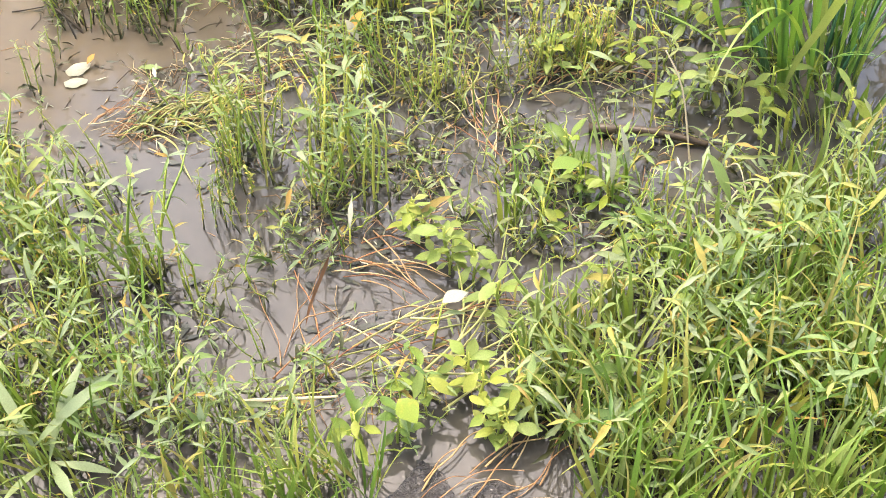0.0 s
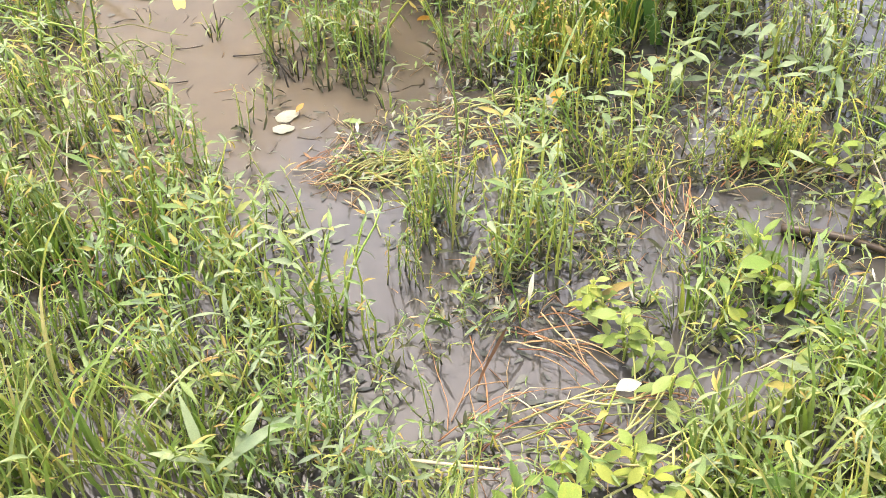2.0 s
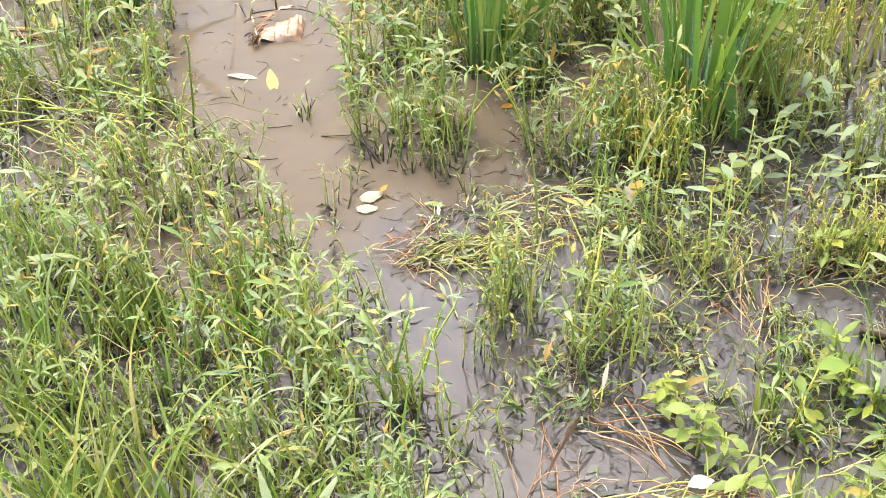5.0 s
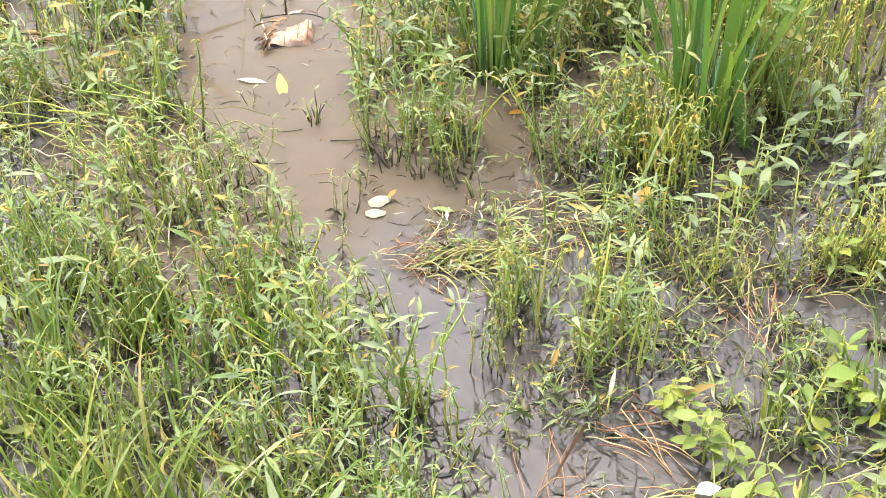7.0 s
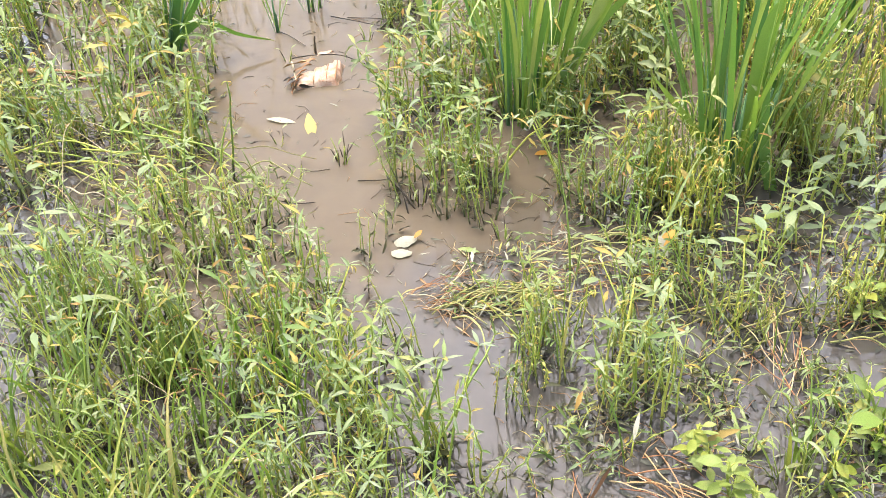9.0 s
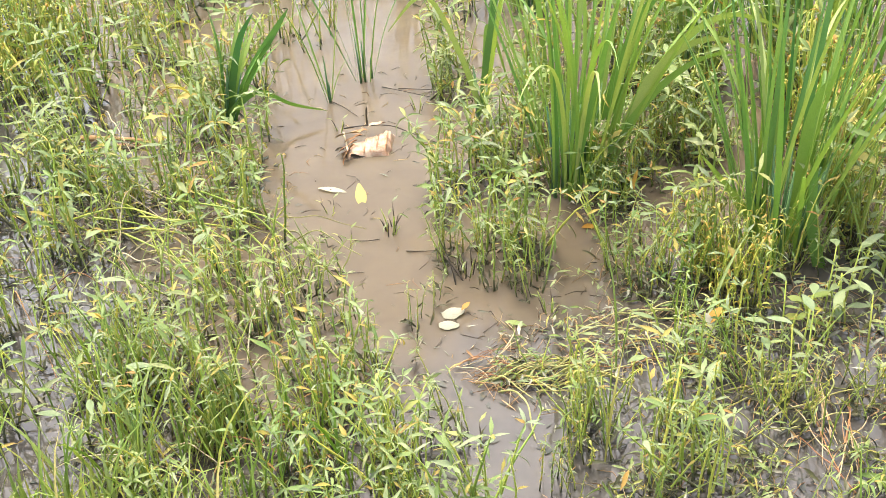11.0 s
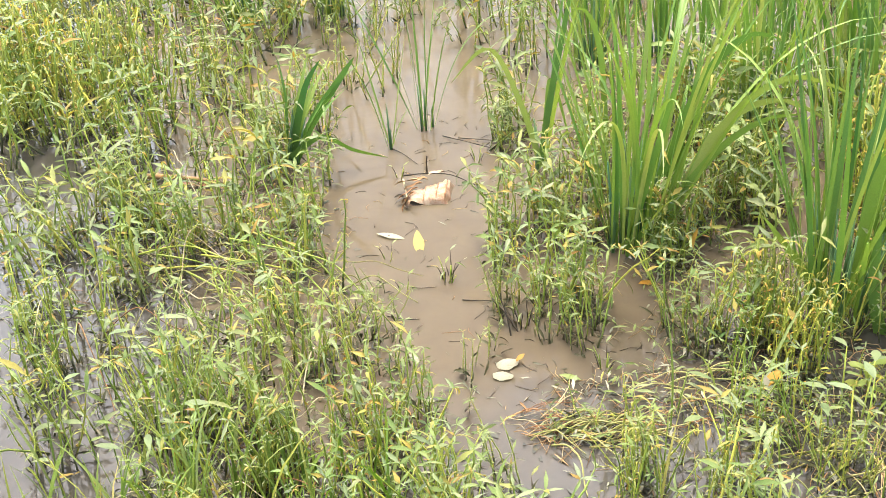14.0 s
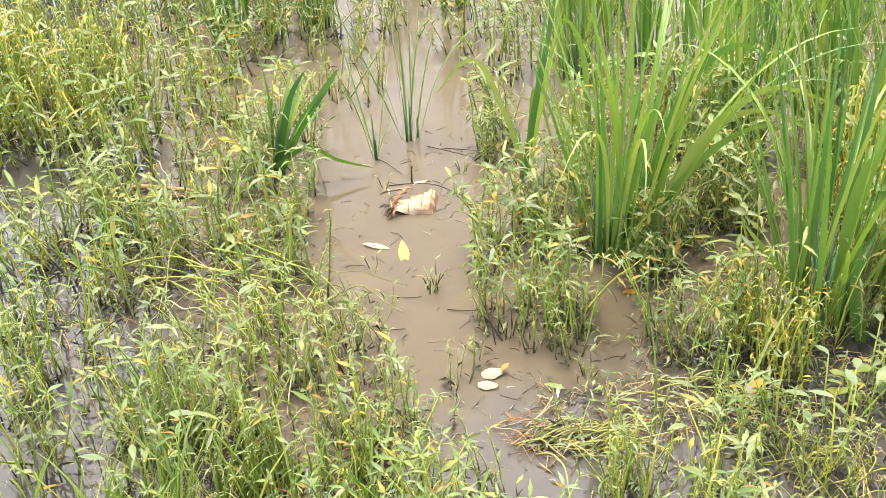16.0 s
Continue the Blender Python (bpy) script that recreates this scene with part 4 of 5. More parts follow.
def bundle():
    """A flattened packet of husk: a crumpled slab with shallow creases, low at one end, with torn flaps."""
    root = thing("bundle", place(-0.405, 3.02, 0.0, 8), "pale stained crumpled husk bundle lying in the water", "litter")
    rows, across = 26, 36
    verts, faces = [], []
    for r in range(rows):
        v = r / (rows - 1)
        for c in range(across):
            u = c / (across - 1)
            wall = (1 - abs(2 * u - 1) ** 12) * (1 - abs(2 * v - 1) ** 12)
            crease = max(0.0, math.cos(2 * math.pi * (3.1 * u**1.3 + 0.35 * v))) ** 8
            p = Vector((0.150 * (u - 0.5) + 0.028 * (v - 0.5), (0.085 + 0.055 * u) * (v - 0.5) + 0.016 * (u - 0.5), 0.040 * wall * (0.5 + 0.5 * u) * (0.8 + 0.2 * v) - 0.007 * crease * wall - 0.004))
            q = p * 36
            p += 0.008 * Vector((noise.noise(q), noise.noise(q + Vector((9, 0, 0))), 0.8 * noise.noise(q + Vector((0, 9, 0)))))
            p.z += 0.004 * noise.noise(p * 110) * wall
            verts.append(p)
        if r:
            o = (r - 1) * across
            faces += [(o + c, o + c + 1, o + across + c + 1, o + across + c) for c in range(across - 1)]
    piece("body", mesh_of("bundle_body", (verts, faces), pack_mat), root)
    for i, u in enumerate((0.42, 0.70, 0.90)):
        line = []
        for k in range(8):
            v = 0.04 + 0.92 * k / 7
            line.append(Vector((0.150 * (u - 0.06 * (v - 0.5) - 0.5) + 0.028 * (v - 0.5), (0.085 + 0.055 * u) * (v - 0.5) + 0.016 * (u - 0.5), 0.040 * (0.5 + 0.5 * u) * (0.8 + 0.2 * v) * (1 - abs(2 * v - 1) ** 12) - 0.004)))
        piece("seam", mesh_of("seam", tube(line, [0.0008, 0.0018, 0.0026, 0.0014, 0.0022, 0.0012, 0.0018, 0.0008], 6), straw_red), root, label="rust-brown seam in the husk")
    piece("torn_flap", mesh_of("torn_flap", leaf(0.085, 0.034, 0.5, 0.3, 7, 0.4, 0.4, 0.1), straw_dry), root, pose(-0.025, 0.052, 0.040, 14, -6, 172), "rust-brown torn flap")
    piece("torn_flap", mesh_of("torn_flap", leaf(0.060, 0.030, 0.4, 0.3, 7, 0.45, -0.3, 0.1, blunt=2.6), pack_mat), root, pose(0.005, 0.066, 0.052, 0, -10, 14), "pale lifted flap")
    for i in range(5):
        piece("torn_strip", mesh_of("torn_strip", leaf(0.062 + 0.008 * (i % 3), 0.015 + 0.003 * (i % 2), 0.5, 0.4, 8, 0.4, 0.5 * (i - 2), 0.2), straw_dry if i % 2 else straw_red), root, pose(0.0 - 0.016 * i, 0.050 - 0.020 * i, 0.047 - 0.006 * i, 10 * i, 6, 150 + 22 * i), "rust-brown shredded strip")
    for i in range(4):
        piece("rotten_scrap", mesh_of("rotten_scrap", leaf(0.04 + 0.006 * i, 0.016, 1.2, 0.6, 6, 0.4, 0.9 * (i - 1.5), 0.1), twig_dark), root, pose(-0.082 + 0.006 * i, -0.01 - 0.014 * i, 0.012, 20 * i, -25, 150 + 50 * i), "dark rotten scrap")
    return root


bundle()
strand("reed", [(-0.497, 3.10, 0.03), (-0.487, 3.06, 0.014), (-0.476, 3.01, -0.004)], 0.0034, straw_pale, "short bleached straw standing beside the bundle", "reed")
strand("twig", [(-0.50, 3.14, 0.025), (-0.43, 3.13, 0.036), (-0.34, 3.125, 0.032), (-0.26, 3.09, 0.012), (-0.19, 3.04, 0.004)], 0.0026, twig_dark, "thin dark twig lying across the pale bundle", "twig")
strand("twig", [(-0.42, 3.14, 0.03), (-0.419, 3.142, 0.075), (-0.416, 3.145, 0.095)], 0.0035, twig_dark, "short dark twig stub beside the pale bundle", "twig")


def flat_leaf(name, x, y, length, width, turn, material, label, z=0.004, tilt=0.0, roll=0.0, droop=0.3, belly=0.45, blunt=1.9, stalk=0.12, fold=0.18):
    geo = leaf(length, width, droop, fold, 10, belly, wave=0.15 * fold, stalk=stalk, blunt=blunt)
    ob = new(name, mesh_of(name, geo, material))
    ob.matrix_basis = Matrix.Translation((x, y, z)) @ pose(0, 0, 0, roll, -tilt, turn)
    return tagged(ob, label, "leaf", "fallen leaves")


flat_leaf("floating_leaf", -0.545, 2.768, 0.10, 0.030, -18, pale_leaf, "pale bleached leaf floating on muddy water", droop=0.1)
flat_leaf("floating_leaf", -0.42, 2.785, 0.16, 0.036, -80, yellow_leaf, "yellow leaf floating on muddy water", droop=0.1, fold=0.06)
flat_leaf("fallen_leaf", -0.095, 2.072, 0.030, 0.017, 40, orange_leaf, "small orange leaf on a white one", tilt=30, z=0.014)
flat_leaf("fallen_leaf", 0.235, 2.45, 0.05, 0.03, 20, orange_leaf, "orange leaf floating on the water")
flat_leaf("floating_leaf", -0.32, 1.925, 0.045, 0.02, 15, pale_leaf, "small pale leaf floating on the water")
flat_leaf("floating_leaf", -0.37, 2.12, 0.05, 0.018, -50, grey_leaf, "small grey leaf floating on the water")


def oval_leaf(x, y, half_long, half_wide, dome, turn, tilt, label):
    """A limp oval leaf with a rounded rim, domed like a spoon turned over."""
    rings, sides = 5, 18
    verts, faces = [Vector((0, 0, dome))], []
    for r in range(1, rings + 1):
        s = r / rings
        for k in range(sides):
            way = 2 * math.pi * k / sides
            rim = 1 + 0.06 * math.sin(3 * way + 1) + 0.03 * math.sin(7 * way)
            verts.append(Vector((half_long * s * rim * math.cos(way), half_wide * s * rim * math.sin(way), dome * (1 - s * s) + 0.0012 * math.sin(5 * way) * s)))
        o = 1 + (r - 1) * sides
        for k in range(sides):
            n = (k + 1) % sides
            faces.append((0, o + k, o + n) if r == 1 else (o - sides + k, o + k, o + n, o - sides + n))
    ob = new("floating_leaf", mesh_of("floating_leaf", (verts, faces), pale_leaf))
    ob.matrix_basis = Matrix.Translation((x, y, 0.004)) @ pose(0, 0, 0, 0, -tilt, turn)
    return tagged(ob, label, "leaf", "fallen leaves")


oval_leaf(-0.118, 2.075, 0.029, 0.023, 0.011, 10, 6, "rounded white leaf half floating on the water")
oval_leaf(-0.128, 2.025, 0.026, 0.018, 0.006, -8, 0, "rounded white leaf lying flat on the water")


def stalked(x, y, z, length, width, turn, tilt, material, label, lean=0.03, roll=0.0, droop=0.5, belly=0.4, extra=0):
    """A single leaf, or a few, carried at the head of its own stem."""
    root = thing("stalked_weed", place(x, y), label, "weed")
    foot = Vector((lean * math.cos(radians(turn + 150)), lean * math.sin(radians(turn + 150)), -0.06))
    head = Vector((0, 0, z))
    piece("stem", mesh_of("stalk", tube([foot, foot.lerp(head, 0.5) + Vector((0, 0, 0.01)), head], [0.0026, 0.0022, 0.0014]), stem_green), root)
    piece("leaf", mesh_of("head_leaf", leaf(length, width, droop, 0.22, 8, belly, wave=0.03), material), root, Matrix.Translation(head) @ pose(0, 0, 0, roll, -tilt, turn))
    for i in range(extra):
        up = foot.lerp(head, 0.55 + 0.4 * i / max(1, extra))
        piece("leaf", LEAF_MESHES[i % 8], root, Matrix.Translation(up) @ pose(0, 0, 0, 0, -30, turn + 80 + 130 * i))
    return root


stalked(0.505, 1.905, 0.105, 0.060, 0.026, 215, -20, orange_leaf, "weed with an orange withered leaf at its head", extra=7)
stalked(0.465, 1.895, 0.100, 0.055, 0.022, -60, -35, pale_leaf, "weed with a bleached leaf at its head", extra=5)
stalked(0.545, 2.06, 0.17, 0.045, 0.018, -60, -30, yellow_leaf, "weed with a yellow withered leaf", extra=5)
stalked(0.318, 1.33, 0.035, 0.060, 0.010, 68, 45, pale_leaf, "short stem with a curled bleached blade", lean=0.01)
stalked(0.40, 1.03, 0.115, 0.046, 0.030, 10, 12, pale_leaf, "weed with a pale hole-eaten leaf", extra=3)
stalked(0.68, 1.25, 0.13, 0.062, 0.042, 10, 4, broad_green, "weed with a large round light green leaf", extra=3)
stalked(0.28, 0.875, 0.11, 0.045, 0.040, -70, -5, lime_leaf, "weed with a rounded yellow-green leaf", extra=3)
stalked(0.80, 1.24, 0.20, 0.09, 0.013, -75, -55, pale_leaf, "weed with a hanging pale blade", extra=4)
stalked(0.78, 1.22, 0.18, 0.08, 0.012, -110, -60, pale_leaf, "weed with a hanging pale blade", extra=4)
stalked(0.89, 1.10, 0.22, 0.10, 0.028, -60, -40, leaf_green, "weed with a broad drooping green blade", extra=4)
for turn, tilt, long, wide in [(62, 34, 0.17, 0.022), (28, 22, 0.16, 0.020), (-20, -5, 0.10, 0.016), (165, 14, 0.11, 0.016), (110, 52, 0.15, 0.017), (-70, 10, 0.09, 0.018), (225, 30, 0.10, 0.015)]:
    stalked(-0.235 + 0.008 * math.cos(turn), 0.985 + 0.008 * math.sin(turn), 0.09 + 0.03 * math.sin(turn), long, wide, turn, tilt, glaucous, "weed shoot with one broad blue-green blade", lean=0.004, belly=0.5, roll=18 * math.sin(3 * turn))
for x, y, _ in scatter([(0.92, 2.05, 0.28, 0.22, 12, 0), (0.58, 1.78, 0.34, 0.18, 12, 0), (1.05, 1.55, 0.16, 0.16, 6, 0), (-0.85, 1.85, 0.40, 0.35, 16, 0), (-1.1, 2.6, 0.4, 0.4, 10, 0)], 0.04):
    stalked(x, y, RNG.uniform(0.07, 0.20), RNG.uniform(0.05, 0.075), RNG.uniform(0.016, 0.024), RNG.uniform(0, 360), RNG.uniform(-20, 35), glaucous, "weed with broad pale grey-green leaves", extra=3)
flat_leaf("floating_leaf", 0.01, 2.02, 0.055, 0.02, -10, leaf_green, "green leaf cluster lying on the water", z=0.01)
flat_leaf("fallen_leaf", -1.30, 3.15, 0.15, 0.022, -10, straw_dry, "dry brown leaf strip lying on the water", z=0.012, droop=0.05)
strand("reed", [(-1.43, 3.206, 0.015), (-1.29, 3.18, 0.018), (-1.16, 3.152, 0.012)], 0.010, straw_dry, "dry straw-coloured reed piece on the water", "reed", 7)
strand("reed", [(-0.455, 1.36, 0.02), (-0.40, 1.35, 0.025), (-0.345, 1.345, 0.015)], 0.006, straw_pale, "dry straw-coloured reed piece among weeds", "reed", 7)
strand("reed", [(0.06, 1.00, 0.05), (0.13, 0.975, 0.055), (0.20, 0.95, 0.06)], 0.0036, straw_pale, "pale dry stem lying on weeds", "reed")
strand("reed", [(-0.36, 1.12, 0.10), (-0.26, 1.21, 0.12), (-0.15, 1.31, 0.02), (-0.13, 1.33, -0.02)], 0.0022, straw_pale, "long pale straw leaning across the weeds", "reed")
strand("reed", [(0.96, 1.22, -0.02), (0.955, 1.25, 0.08), (0.95, 1.30, 0.20), (0.93, 1.34, 0.26)], 0.0022, straw_pale, "thin upright bleached straw among weeds", "reed")
for pts in [
    [(-0.30, 2.47, -0.01), (-0.285, 2.49, 0.02), (-0.26, 2.515, 0.05)], [(-0.11, 2.20, -0.01), (-0.125, 2.24, 0.05), (-0.15, 2.28, 0.10)],
    [(-0.45, 2.30, 0.004), (-0.40, 2.28, 0.006), (-0.36, 2.285, 0.003)], [(-0.25, 2.38, 0.003), (-0.20, 2.37, 0.006), (-0.14, 2.375, 0.003)],
    [(-0.58, 3.42, 0.004), (-0.53, 3.36, 0.008), (-0.47, 3.28, 0.003)], [(-0.40, 3.52, 0.004), (-0.31, 3.45, 0.010), (-0.20, 3.39, 0.004)],
    [(-0.34, 3.50, 0.003), (-0.26, 3.47, 0.008), (-0.18, 3.46, 0.003)], [(-0.60, 2.40, 0.05), (-0.56, 2.33, 0.02), (-0.53, 2.29, -0.005)],
    [(-0.62, 2.33, 0.06), (-0.57, 2.27, 0.02), (-0.55, 2.23, -0.005)], [(-0.40, 2.45, 0.003), (-0.37, 2.44, 0.006), (-0.33, 2.45, 0.003)],
]:
    strand("twig", pts, 0.0021, twig_dark, "dark wet twig on muddy water", "twig")


strand("twig", [(-0.162, 2.311, 0.050), (-0.121, 2.257, 0.030), (-0.087, 2.218, -0.010)], 0.0048, twig_dark, "thick black rotten stem end leaning in the water", "twig")


def dark_tuft(x, y, count, tall):
    root = thing("rotting_tuft", place(x, y), "small dark rotting weed tuft in open water", "weed", "rotting tufts")
    for i in range(count):
        turn, reach = 2.4 * i, 0.006 + 0.004 * (i % 4)
        foot = Vector((reach * math.cos(turn), reach * math.sin(turn), -0.02))
        head = Vector((2.6 * reach * math.cos(turn + 0.5), 2.6 * reach * math.sin(turn + 0.5), tall * RNG.uniform(0.3, 0.9)))
        piece("stem", mesh_of("rotten_stem", tube([foot, foot.lerp(head, 0.6) + Vector((0, 0, 0.006)), head], [0.0019, 0.0015, 0.0009]), twig_dark if i % 2 else stem_green), root)
        if i % 2:
            piece("leaf", LEAF_MESHES[i % 8], root, Matrix.Translation(head) @ pose(0, 0, 0, 20, -20, math.degrees(turn)) @ Matrix.Diagonal((0.6, 0.6, 0.6, 1)))
    return root


for x, y, count, tall in [(-0.30, 2.49, 12, 0.09), (-0.08, 2.255, 8, 0.08), (-0.55, 2.30, 6, 0.05), (-0.36, 2.03, 4, 0.05), (-0.49, 2.62, 5, 0.05), (-0.26, 3.30, 7, 0.06), (-0.52, 3.18, 5, 0.05), (0.12, 2.06, 9, 0.06), (-0.06, 1.59, 4, 0.05), (-0.42, 2.44, 4, 0.04)]:
    dark_tuft(x, y, count, tall)


def wild_strand(name, x, y, way, length, height, radius, material, label, category, bend=0.4):
    pts, turn = [], radians(way)
    for i in range(6):
        s = i / 5
        pts.append((x, y, height * math.sin(math.pi * min(1, s * 1.1)) * RNG.uniform(0.6, 1.2) + 0.004))
        turn += RNG.uniform(-bend, bend)
        x, y = x + length / 5 * math.cos(turn), y + length / 5 * math.sin(turn)
    return strand(name, pts, radius, material, label, category)


for x, y, rx, ry, count, way, length in [
    (0.35, 1.28, 0.09, 0.07, 19, -40, 0.17), (0.35, 1.10, 0.14, 0.06, 12, -30, 0.19), (0.16, 1.08, 0.06, 0.07, 9, 55, 0.20), (0.66, 1.50, 0.04, 0.10, 20, 80, 0.24),
    (-0.05, 1.84, 0.10, 0.05, 26, 5, 0.14), (0.36, 0.76, 0.10, 0.06, 16, 20, 0.16), (0.87, 1.66, 0.14, 0.06, 26, 0, 0.18), (0.30, 1.88, 0.2, 0.06, 10, 0, 0.15),
]:
    for sx, sy, _ in scatter([(x, y, rx, ry, count, 0)], 0.01):
        wild_strand("dead_stem", sx, sy, way + RNG.uniform(-35, 35), length * RNG.uniform(0.5, 1.2), 0.016, RNG.uniform(0.0008, 0.0017), straw_red if RNG.random() < 0.42 else straw_dry, "thin reddish-brown dead stem lying on the water", "stem", 0.28)
for x, y, rx, ry, count, way, length in [
    (0.25, 1.05, 0.10, 0.05, 6, 0, 0.40), (0.45, 0.98, 0.10, 0.05, 6, 20, 0.35), (0.06, 1.79, 0.13, 0.035, 34, 0, 0.16), (0.50, 1.70, 0.22, 0.16, 18, 10, 0.22),
    (0.87, 1.64, 0.13, 0.07, 18, 0, 0.22), (1.05, 2.55, 0.16, 0.2, 16, 40, 0.4), (-0.90, 2.55, 0.30, 0.14, 18, -25, 0.35), (-0.66, 2.42, 0.08, 0.06, 5, -30, 0.20),
    (0.25, 1.98, 0.25, 0.08, 12, -10, 0.25), (-1.25, 2.75, 0.3, 0.15, 10, 0, 0.4),
]:
    for sx, sy, _ in scatter([(x, y, rx, ry, count, 0)], 0.01):
        wild_strand("runner", sx, sy, way + RNG.uniform(-40, 40), length * RNG.uniform(0.6, 1.2), 0.05 if y > 2 or y < 1.2 else 0.026, RNG.uniform(0.0014, 0.0023), runner_pale if RNG.random() < 0.5 else runner_skin, "yellow-green creeping stem arching over the water", "stem")

for x, y, rx, ry, count, way, length in [(-0.70, 1.70, 0.35, 0.30, 12, 30, 0.30), (-1.10, 2.45, 0.45, 0.35, 12, -20, 0.36), (-1.45, 3.20, 0.45, 0.45, 8, 10, 0.40), (0.85, 1.00, 0.30, 0.20, 8, 40, 0.22)]:
    for sx, sy, _ in scatter([(x, y, rx, ry, count, 0)], 0.03):
        wild_strand("dead_stem", sx, sy, way + RNG.uniform(-70, 70), length * RNG.uniform(0.5, 1.2), RNG.uniform(0.05, 0.14), RNG.uniform(0.0012, 0.0022), straw_pale if RNG.random() < 0.5 else straw_dry, "thin dry straw hanging among green weeds", "stem", 0.22)


def bent_blade(points, width, material, label):
    """A fallen rice blade: a folded ribbon along a bent line, tapering to its tip."""
    pts = [Vector(p) for p in points]
    verts, faces, steps = [], [], 14
    for i in range(steps + 1):
        f = i / steps * (len(pts) - 1)
        k = min(int(f), len(pts) - 2)
        t = f - k
        p0, p1, p2, p3 = pts[max(k - 1, 0)], pts[k], pts[k + 1], pts[min(k + 2, len(pts) - 1)]
        p = 0.5 * (2 * p1 + (p2 - p0) * t + (2 * p0 - 5 * p1 + 4 * p2 - p3) * t * t + (3 * p1 - p0 - 3 * p2 + p3) * t**3)
        side = (p2 - p1).cross(Vector((0.25, 0.9, 0.3))).normalized()
        w = width / 2 * max(0.04, 1 - (i / steps) ** 3)
        verts += [p - side * w + Vector((0, 0, 0.25 * w)), p, p + side * w + Vector((0, 0, 0.25 * w))]
        if i:
            o = 3 * (i - 1)
            faces += [(o, o + 1, o + 4, o + 3), (o + 1, o + 2, o + 5, o + 4)]
    return tagged(new("fallen_leaf", mesh_of("fallen_leaf", (verts, faces), material)), label, "leaf", "fallen blades")


for points, width in [
    ([(1.103, 1.203, 0.42), (1.133, 1.304, 0.3), (1.154, 1.414, 0.16), (1.113, 1.499, 0.1), (1.086, 1.549, 0.05)], 0.016),
    ([(1.15, 1.177, 0.42), (1.183, 1.251, 0.3), (1.207, 1.325, 0.17), (1.23, 1.374, 0.05)], 0.02),
    ([(1.127, 1.509, 0.25), (1.153, 1.54, 0.18), (1.19, 1.557, 0.1), (1.221, 1.58, 0.05)], 0.013),
    ([(1.185, 1.46, 0.22), (1.174, 1.546, 0.16), (1.18, 1.625, 0.08)], 0.01),
    ([(1.219, 1.479, 0.16), (1.187, 1.536, 0.12), (1.157, 1.623, 0.06)], 0.009),
    ([(1.273, 1.397, 0.12), (1.232, 1.438, 0.1), (1.199, 1.514, 0.06)], 0.009),
]:
    bent_blade(points, width, rice_green, "long green rice blade arching down over weeds")
for points, width in [
    ([(-0.036, 3.2, 0.02), (-0.097, 3.2, 0.243), (-0.194, 3.2, 0.44), (-0.323, 3.2, 0.33)], 0.016),
    ([(-0.026, 3.22, 0.025), (-0.013, 3.22, 0.202), (0.008, 3.22, 0.321), (0.07, 3.22, 0.065)], 0.015),
    ([(-0.036, 3.2, 0.035), (-0.003, 3.2, 0.25), (0.043, 3.2, 0.48), (0.088, 3.2, 0.731)], 0.016),
    ([(0.19, 3.3, -0.029), (0.171, 3.3, 0.345), (0.126, 3.3, 0.511), (0.067, 3.3, 0.53)], 0.015),
    ([(0.357, 2.65, 0.144), (0.484, 2.65, 0.402), (0.641, 2.65, 0.516), (0.825, 2.65, 0.453)], 0.018),
    ([(0.338, 2.62, 0.142), (0.451, 2.62, 0.382), (0.603, 2.62, 0.465), (0.779, 2.62, 0.379)], 0.018),
    ([(0.311, 2.7, 0.211), (0.417, 2.7, 0.501), (0.524, 2.7, 0.617), (0.617, 2.7, 0.606)], 0.018),
    ([(0.319, 2.6, 0.153), (0.451, 2.6, 0.332), (0.566, 2.6, 0.417), (0.671, 2.6, 0.433)], 0.016),
    ([(0.814, 2.2, -0.007), (0.779, 2.2, 0.145), (0.773, 2.2, 0.326)], 0.022),
    ([(0.698, 2.28, 0.011), (0.604, 2.28, 0.174), (0.515, 2.28, 0.301)], 0.018),
    ([(0.715, 2.26, 0.007), (0.631, 2.26, 0.144), (0.545, 2.26, 0.26)], 0.018),
    ([(0.759, 2.3, 0.015), (0.784, 2.3, 0.39), (0.861, 2.3, 0.506)], 0.02),
    ([(-0.926, 3.3, 0.003), (-0.885, 3.3, 0.155), (-0.835, 3.3, 0.3), (-0.775, 3.3, 0.39)], 0.02),
    ([(-0.916, 3.3, 0.003), (-0.822, 3.3, 0.174), (-0.715, 3.3, 0.317), (-0.657, 3.3, 0.395)], 0.022),
    ([(-0.915, 3.27, 0.039), (-0.803, 3.27, 0.118), (-0.689, 3.27, 0.065), (-0.571, 3.27, 0.035)], 0.018),
]:
    bent_blade(points, 1.4 * width, rice_green, "long bright green rice blade, bent over")
bent_blade([(0.303, 1.300, 0.090), (0.254, 1.227, 0.070), (0.210, 1.182, 0.030), (0.191, 1.161, 0.000)], 0.009, straw_dry, "curled rust-brown dead blade hanging to the water")
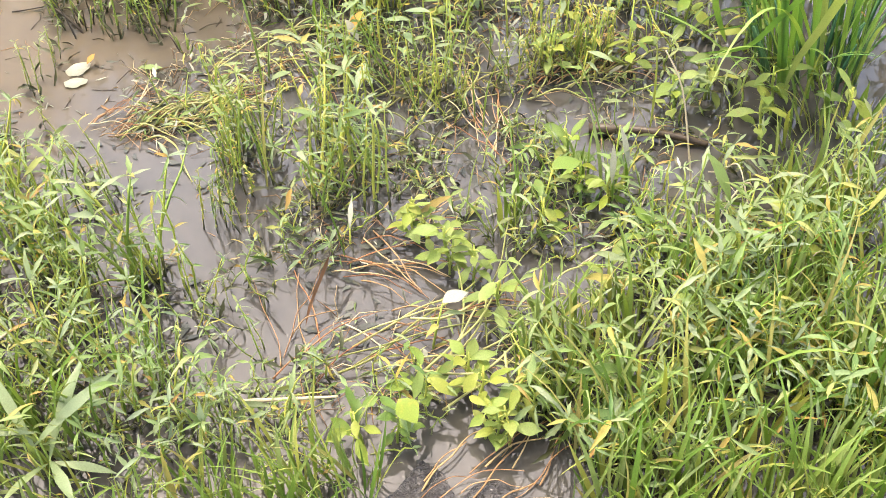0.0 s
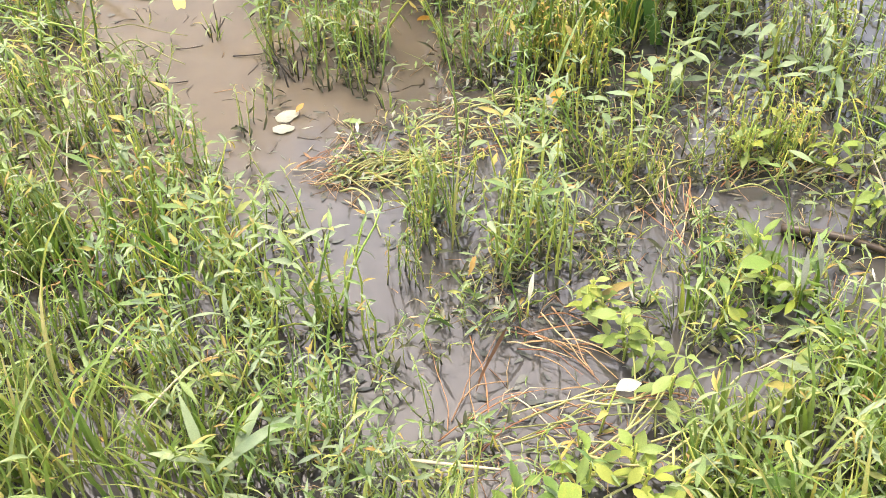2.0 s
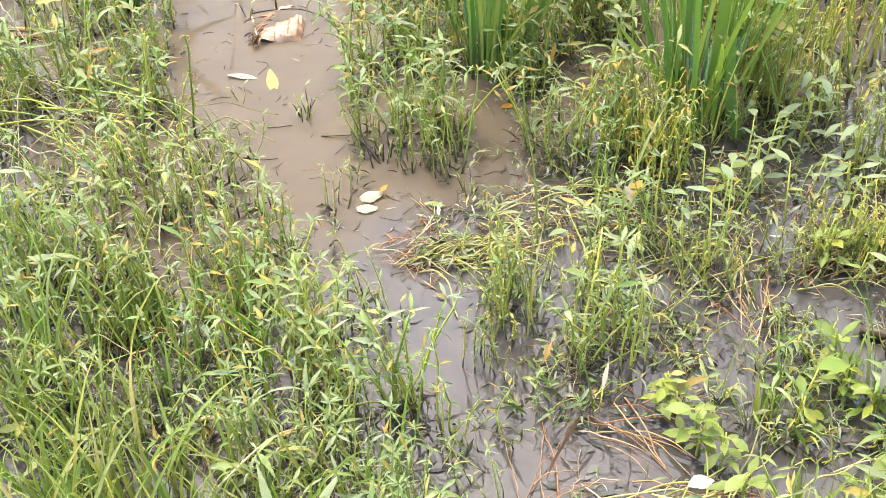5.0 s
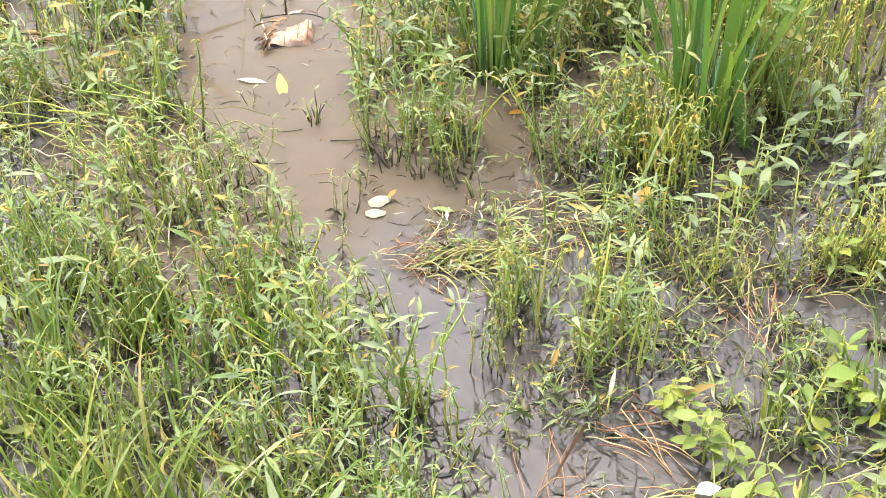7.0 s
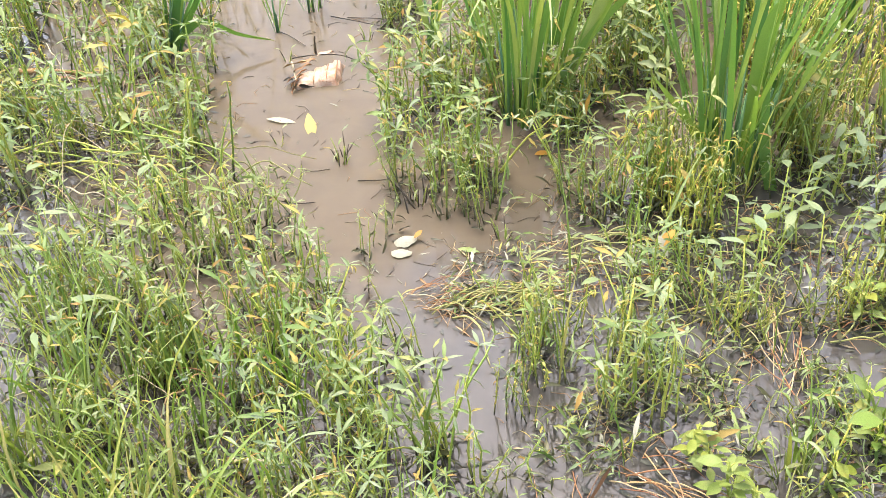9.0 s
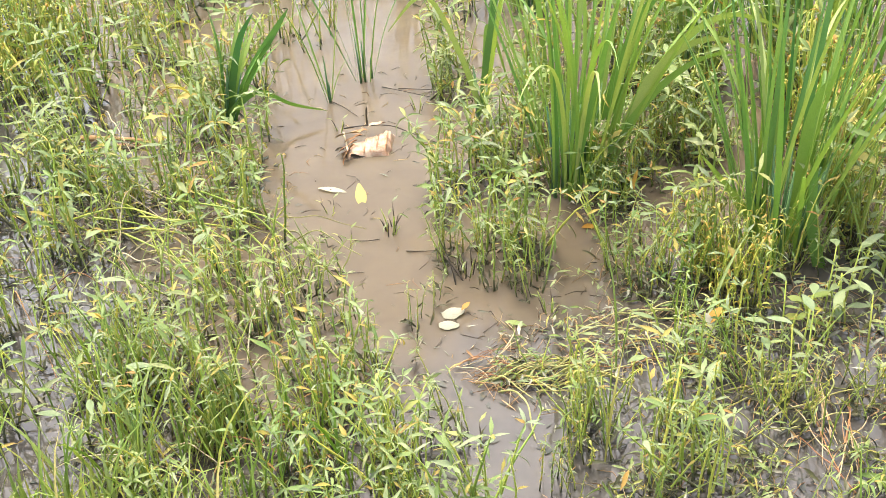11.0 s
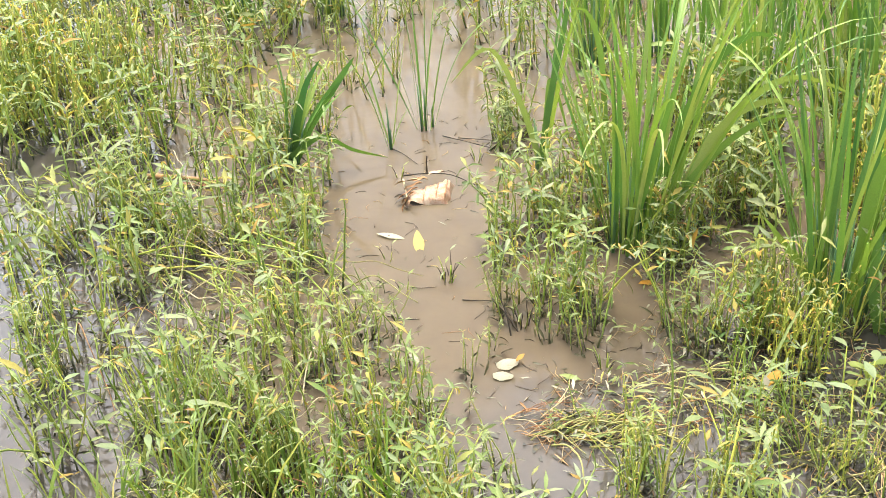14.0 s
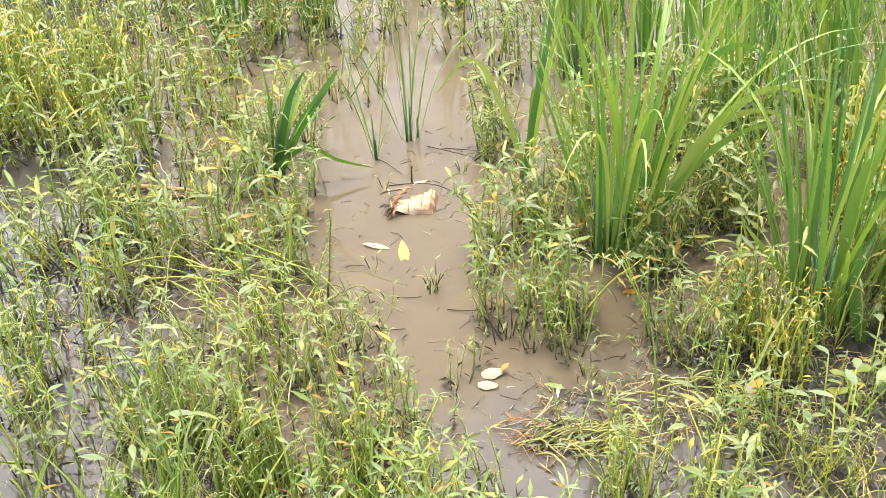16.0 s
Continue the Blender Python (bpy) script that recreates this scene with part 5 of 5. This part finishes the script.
for points in [
    [(0.325, 0.969, 0.02), (0.381, 0.981, 0.05), (0.453, 1.017, 0.06), (0.51, 1.092, 0.03)],
    [(0.355, 1.072, 0.05), (0.4, 1.046, 0.06), (0.45, 1.053, 0.06), (0.492, 1.089, 0.04), (0.518, 1.118, 0.02)],
    [(0.334, 0.98, 0.03), (0.393, 0.934, 0.05), (0.438, 0.929, 0.05), (0.488, 0.95, 0.06), (0.559, 0.998, 0.05)],
    [(0.325, 0.951, 0.02), (0.365, 0.922, 0.04), (0.414, 0.921, 0.03)],
    [(0.354, 0.905, 0.01), (0.403, 0.911, 0.03), (0.439, 0.92, 0.03), (0.49, 0.944, 0.04)],
    [(0.39, 0.984, 0.03), (0.423, 1.004, 0.06), (0.462, 1.049, 0.06)],
    [(0.473, 0.944, 0.06), (0.463, 0.902, 0.05), (0.481, 0.904, 0.02)],
]:
    strand("runner", points, 0.0024, runner_pale, "pale green creeping stem lying over the mud", "stem")

for points in [
    [(-1.28, 2.60, 0.030), (-1.07, 2.54, 0.100), (-0.90, 2.46, 0.090), (-0.85, 2.56, 0.050)],
    [(-1.19, 2.54, 0.020), (-1.01, 2.47, 0.070), (-0.90, 2.48, 0.040)],
    [(-1.13, 2.61, 0.090), (-1.01, 2.53, 0.080), (-0.92, 2.43, 0.000)],
    [(-0.91, 2.47, 0.160), (-0.74, 2.45, 0.130), (-0.62, 2.43, 0.100), (-0.55, 2.38, 0.060), (-0.50, 2.35, 0.000)],
    [(-0.85, 2.54, 0.140), (-0.72, 2.46, 0.070), (-0.59, 2.34, 0.000)],
    [(-0.90, 2.53, 0.100), (-0.77, 2.43, 0.050), (-0.64, 2.38, 0.000)],
    [(-1.02, 2.52, 0.080), (-0.85, 2.47, 0.080), (-0.72, 2.48, 0.040)],
    [(-1.05, 2.46, 0.060), (-0.90, 2.36, 0.040), (-0.82, 2.29, 0.000)],
    [(-0.82, 2.50, 0.160), (-0.69, 2.49, 0.090), (-0.58, 2.42, 0.000)],
    [(-1.14, 2.49, 0.100), (-1.03, 2.50, 0.070), (-0.97, 2.55, 0.000)],
    [(-0.80, 2.54, 0.100), (-0.73, 2.49, 0.070), (-0.67, 2.51, 0.020)],
    [(-0.41, 1.87, 0.090), (-0.36, 1.82, 0.060), (-0.31, 1.80, 0.000)],
]:
    strand("runner", points, 0.0030, stem_green, "yellow-green weed stem fallen across the water", "stem")

# ---- small drowned leaves, crumbs and painted leaf reflections on the water ----
crumbs = Mass([grey_leaf, straw_many, leaf_many, twig_dark, leaf_reflection])
for x, y, count, reach in [(0.0, 1.85, 70, 0.16), (0.25, 1.85, 90, 0.2), (0.5, 1.6, 90, 0.22), (-0.6, 2.6, 60, 0.3), (-0.3, 2.9, 30, 0.2), (0.3, 2.3, 60, 0.3), (-0.9, 2.0, 90, 0.4), (-1.2, 3.2, 80, 0.5)]:
    for _ in range(count):
        px, py = RNG.gauss(x, reach), RNG.gauss(y, reach)
        if is_open(px, py) and RNG.random() < 0.9:
            continue
        s = RNG.uniform(0.3, 0.8)
        crumbs.add(LEAVES[RNG.randrange(8)], Matrix.Translation((px, py, 0.003)) @ pose(0, 0, 0, RNG.uniform(-20, 20), RNG.uniform(-8, 4), RNG.uniform(0, 360)) @ Matrix.Diagonal((s * 1.3, s * 0.6, s, 1)), 0 if RNG.random() < 0.8 else 1)
for x, y, rx, ry, count in [(0.62, 1.80, 0.55, 0.40, 560), (0.85, 1.95, 0.32, 0.20, 300), (0.25, 1.96, 0.28, 0.10, 200), (0.04, 1.82, 0.12, 0.06, 160), (0.40, 1.40, 0.26, 0.14, 160), (0.35, 1.05, 0.22, 0.12, 200), (0.85, 1.30, 0.2, 0.2, 90), (0.35, 2.35, 0.3, 0.25, 220), (-0.7, 1.8, 0.4, 0.5, 420), (-1.1, 2.7, 0.5, 0.5, 420), (-0.2, 1.2, 0.25, 0.25, 160), (1.0, 2.4, 0.25, 0.4, 220)]:
    for px, py, _ in scatter([(x, y, rx, ry, count, 0)], 0.0, True):
        kind, s = RNG.random(), RNG.uniform(0.3, 0.75)
        turn = RNG.uniform(0, 360)
        if kind < 0.65:
            m = Matrix.Translation((px, py, RNG.uniform(0.003, 0.025))) @ pose(0, 0, 0, RNG.uniform(-35, 35), RNG.uniform(-30, 12), turn) @ Matrix.Diagonal((s, s, s, 1))
            crumbs.add(LEAVES[RNG.randrange(8)], m, 2 if kind < 0.45 else 0)
        else:
            c, d, h = math.cos(turn), math.sin(turn), RNG.uniform(0.002, 0.03)
            long = RNG.uniform(0.03, 0.09)
            line = [Vector((0, 0, -0.004)), Vector((long * 0.4 * c, long * 0.4 * d, h)), Vector((long * c + 0.01 * d, long * d, 0.003))]
            crumbs.add(tube(line, [0.0009, 0.0009, 0.0007], 3), Matrix.Translation((px, py, 0)), 1)
for x, y, rx, ry, count in [(-0.40, 2.45, 0.24, 0.45, 26), (-0.45, 3.05, 0.22, 0.30, 24), (-0.42, 3.55, 0.30, 0.25, 24), (0.12, 2.25, 0.2, 0.3, 16), (-0.1, 1.95, 0.2, 0.15, 20)]:
    for px, py, _ in scatter([(x, y, rx, ry, count, 0)], 0.01):
        turn, long = RNG.uniform(0, 6.28), RNG.uniform(0.012, 0.07)
        c, d = math.cos(turn), math.sin(turn)
        line = [Vector((0, 0, 0.0)), Vector((long * 0.5 * c + 0.2 * long * d, long * 0.5 * d, RNG.uniform(0.001, 0.008))), Vector((long * c, long * d, 0.0))]
        crumbs.add(tube(line, [0.0008, 0.0011, 0.0006], 3), Matrix.Translation((px, py, 0)), 3 if RNG.random() < 0.7 else 1)
# flat dark leaf shapes on the water stand in for mirrored leaves
for x, y, rx, ry, count in [(0.20, 1.55, 0.45, 0.50, 190), (0.75, 1.75, 0.45, 0.40, 150), (0.15, 1.15, 0.30, 0.20, 80), (-0.60, 1.70, 0.45, 0.60, 300), (0.60, 2.15, 0.50, 0.25, 110), (-1.20, 2.70, 0.60, 0.50, 240), (0.95, 1.30, 0.30, 0.30, 60)]:
    for px, py, _ in scatter([(x, y, rx, ry, count, 0)], 0.0):
        if noise.noise(Vector((px * 5.0, py * 5.0, 7.7))) < -0.12:
            continue
        s, turn = RNG.uniform(0.4, 1.0), RNG.uniform(0, 360)
        crumbs.add(LEAVES[RNG.randrange(8)], Matrix.Translation((px, py, 0.0025)) @ pose(0, 0, 0, RNG.uniform(-6, 6), RNG.uniform(-3, 1), turn) @ Matrix.Diagonal((s * 0.8, s * 1.4, 0.10, 1)), 4)
crumbs.done("floating_crumbs", "drowned leaves, loose leaflets, straw crumbs and painted dark leaf reflections on the water", "debris")
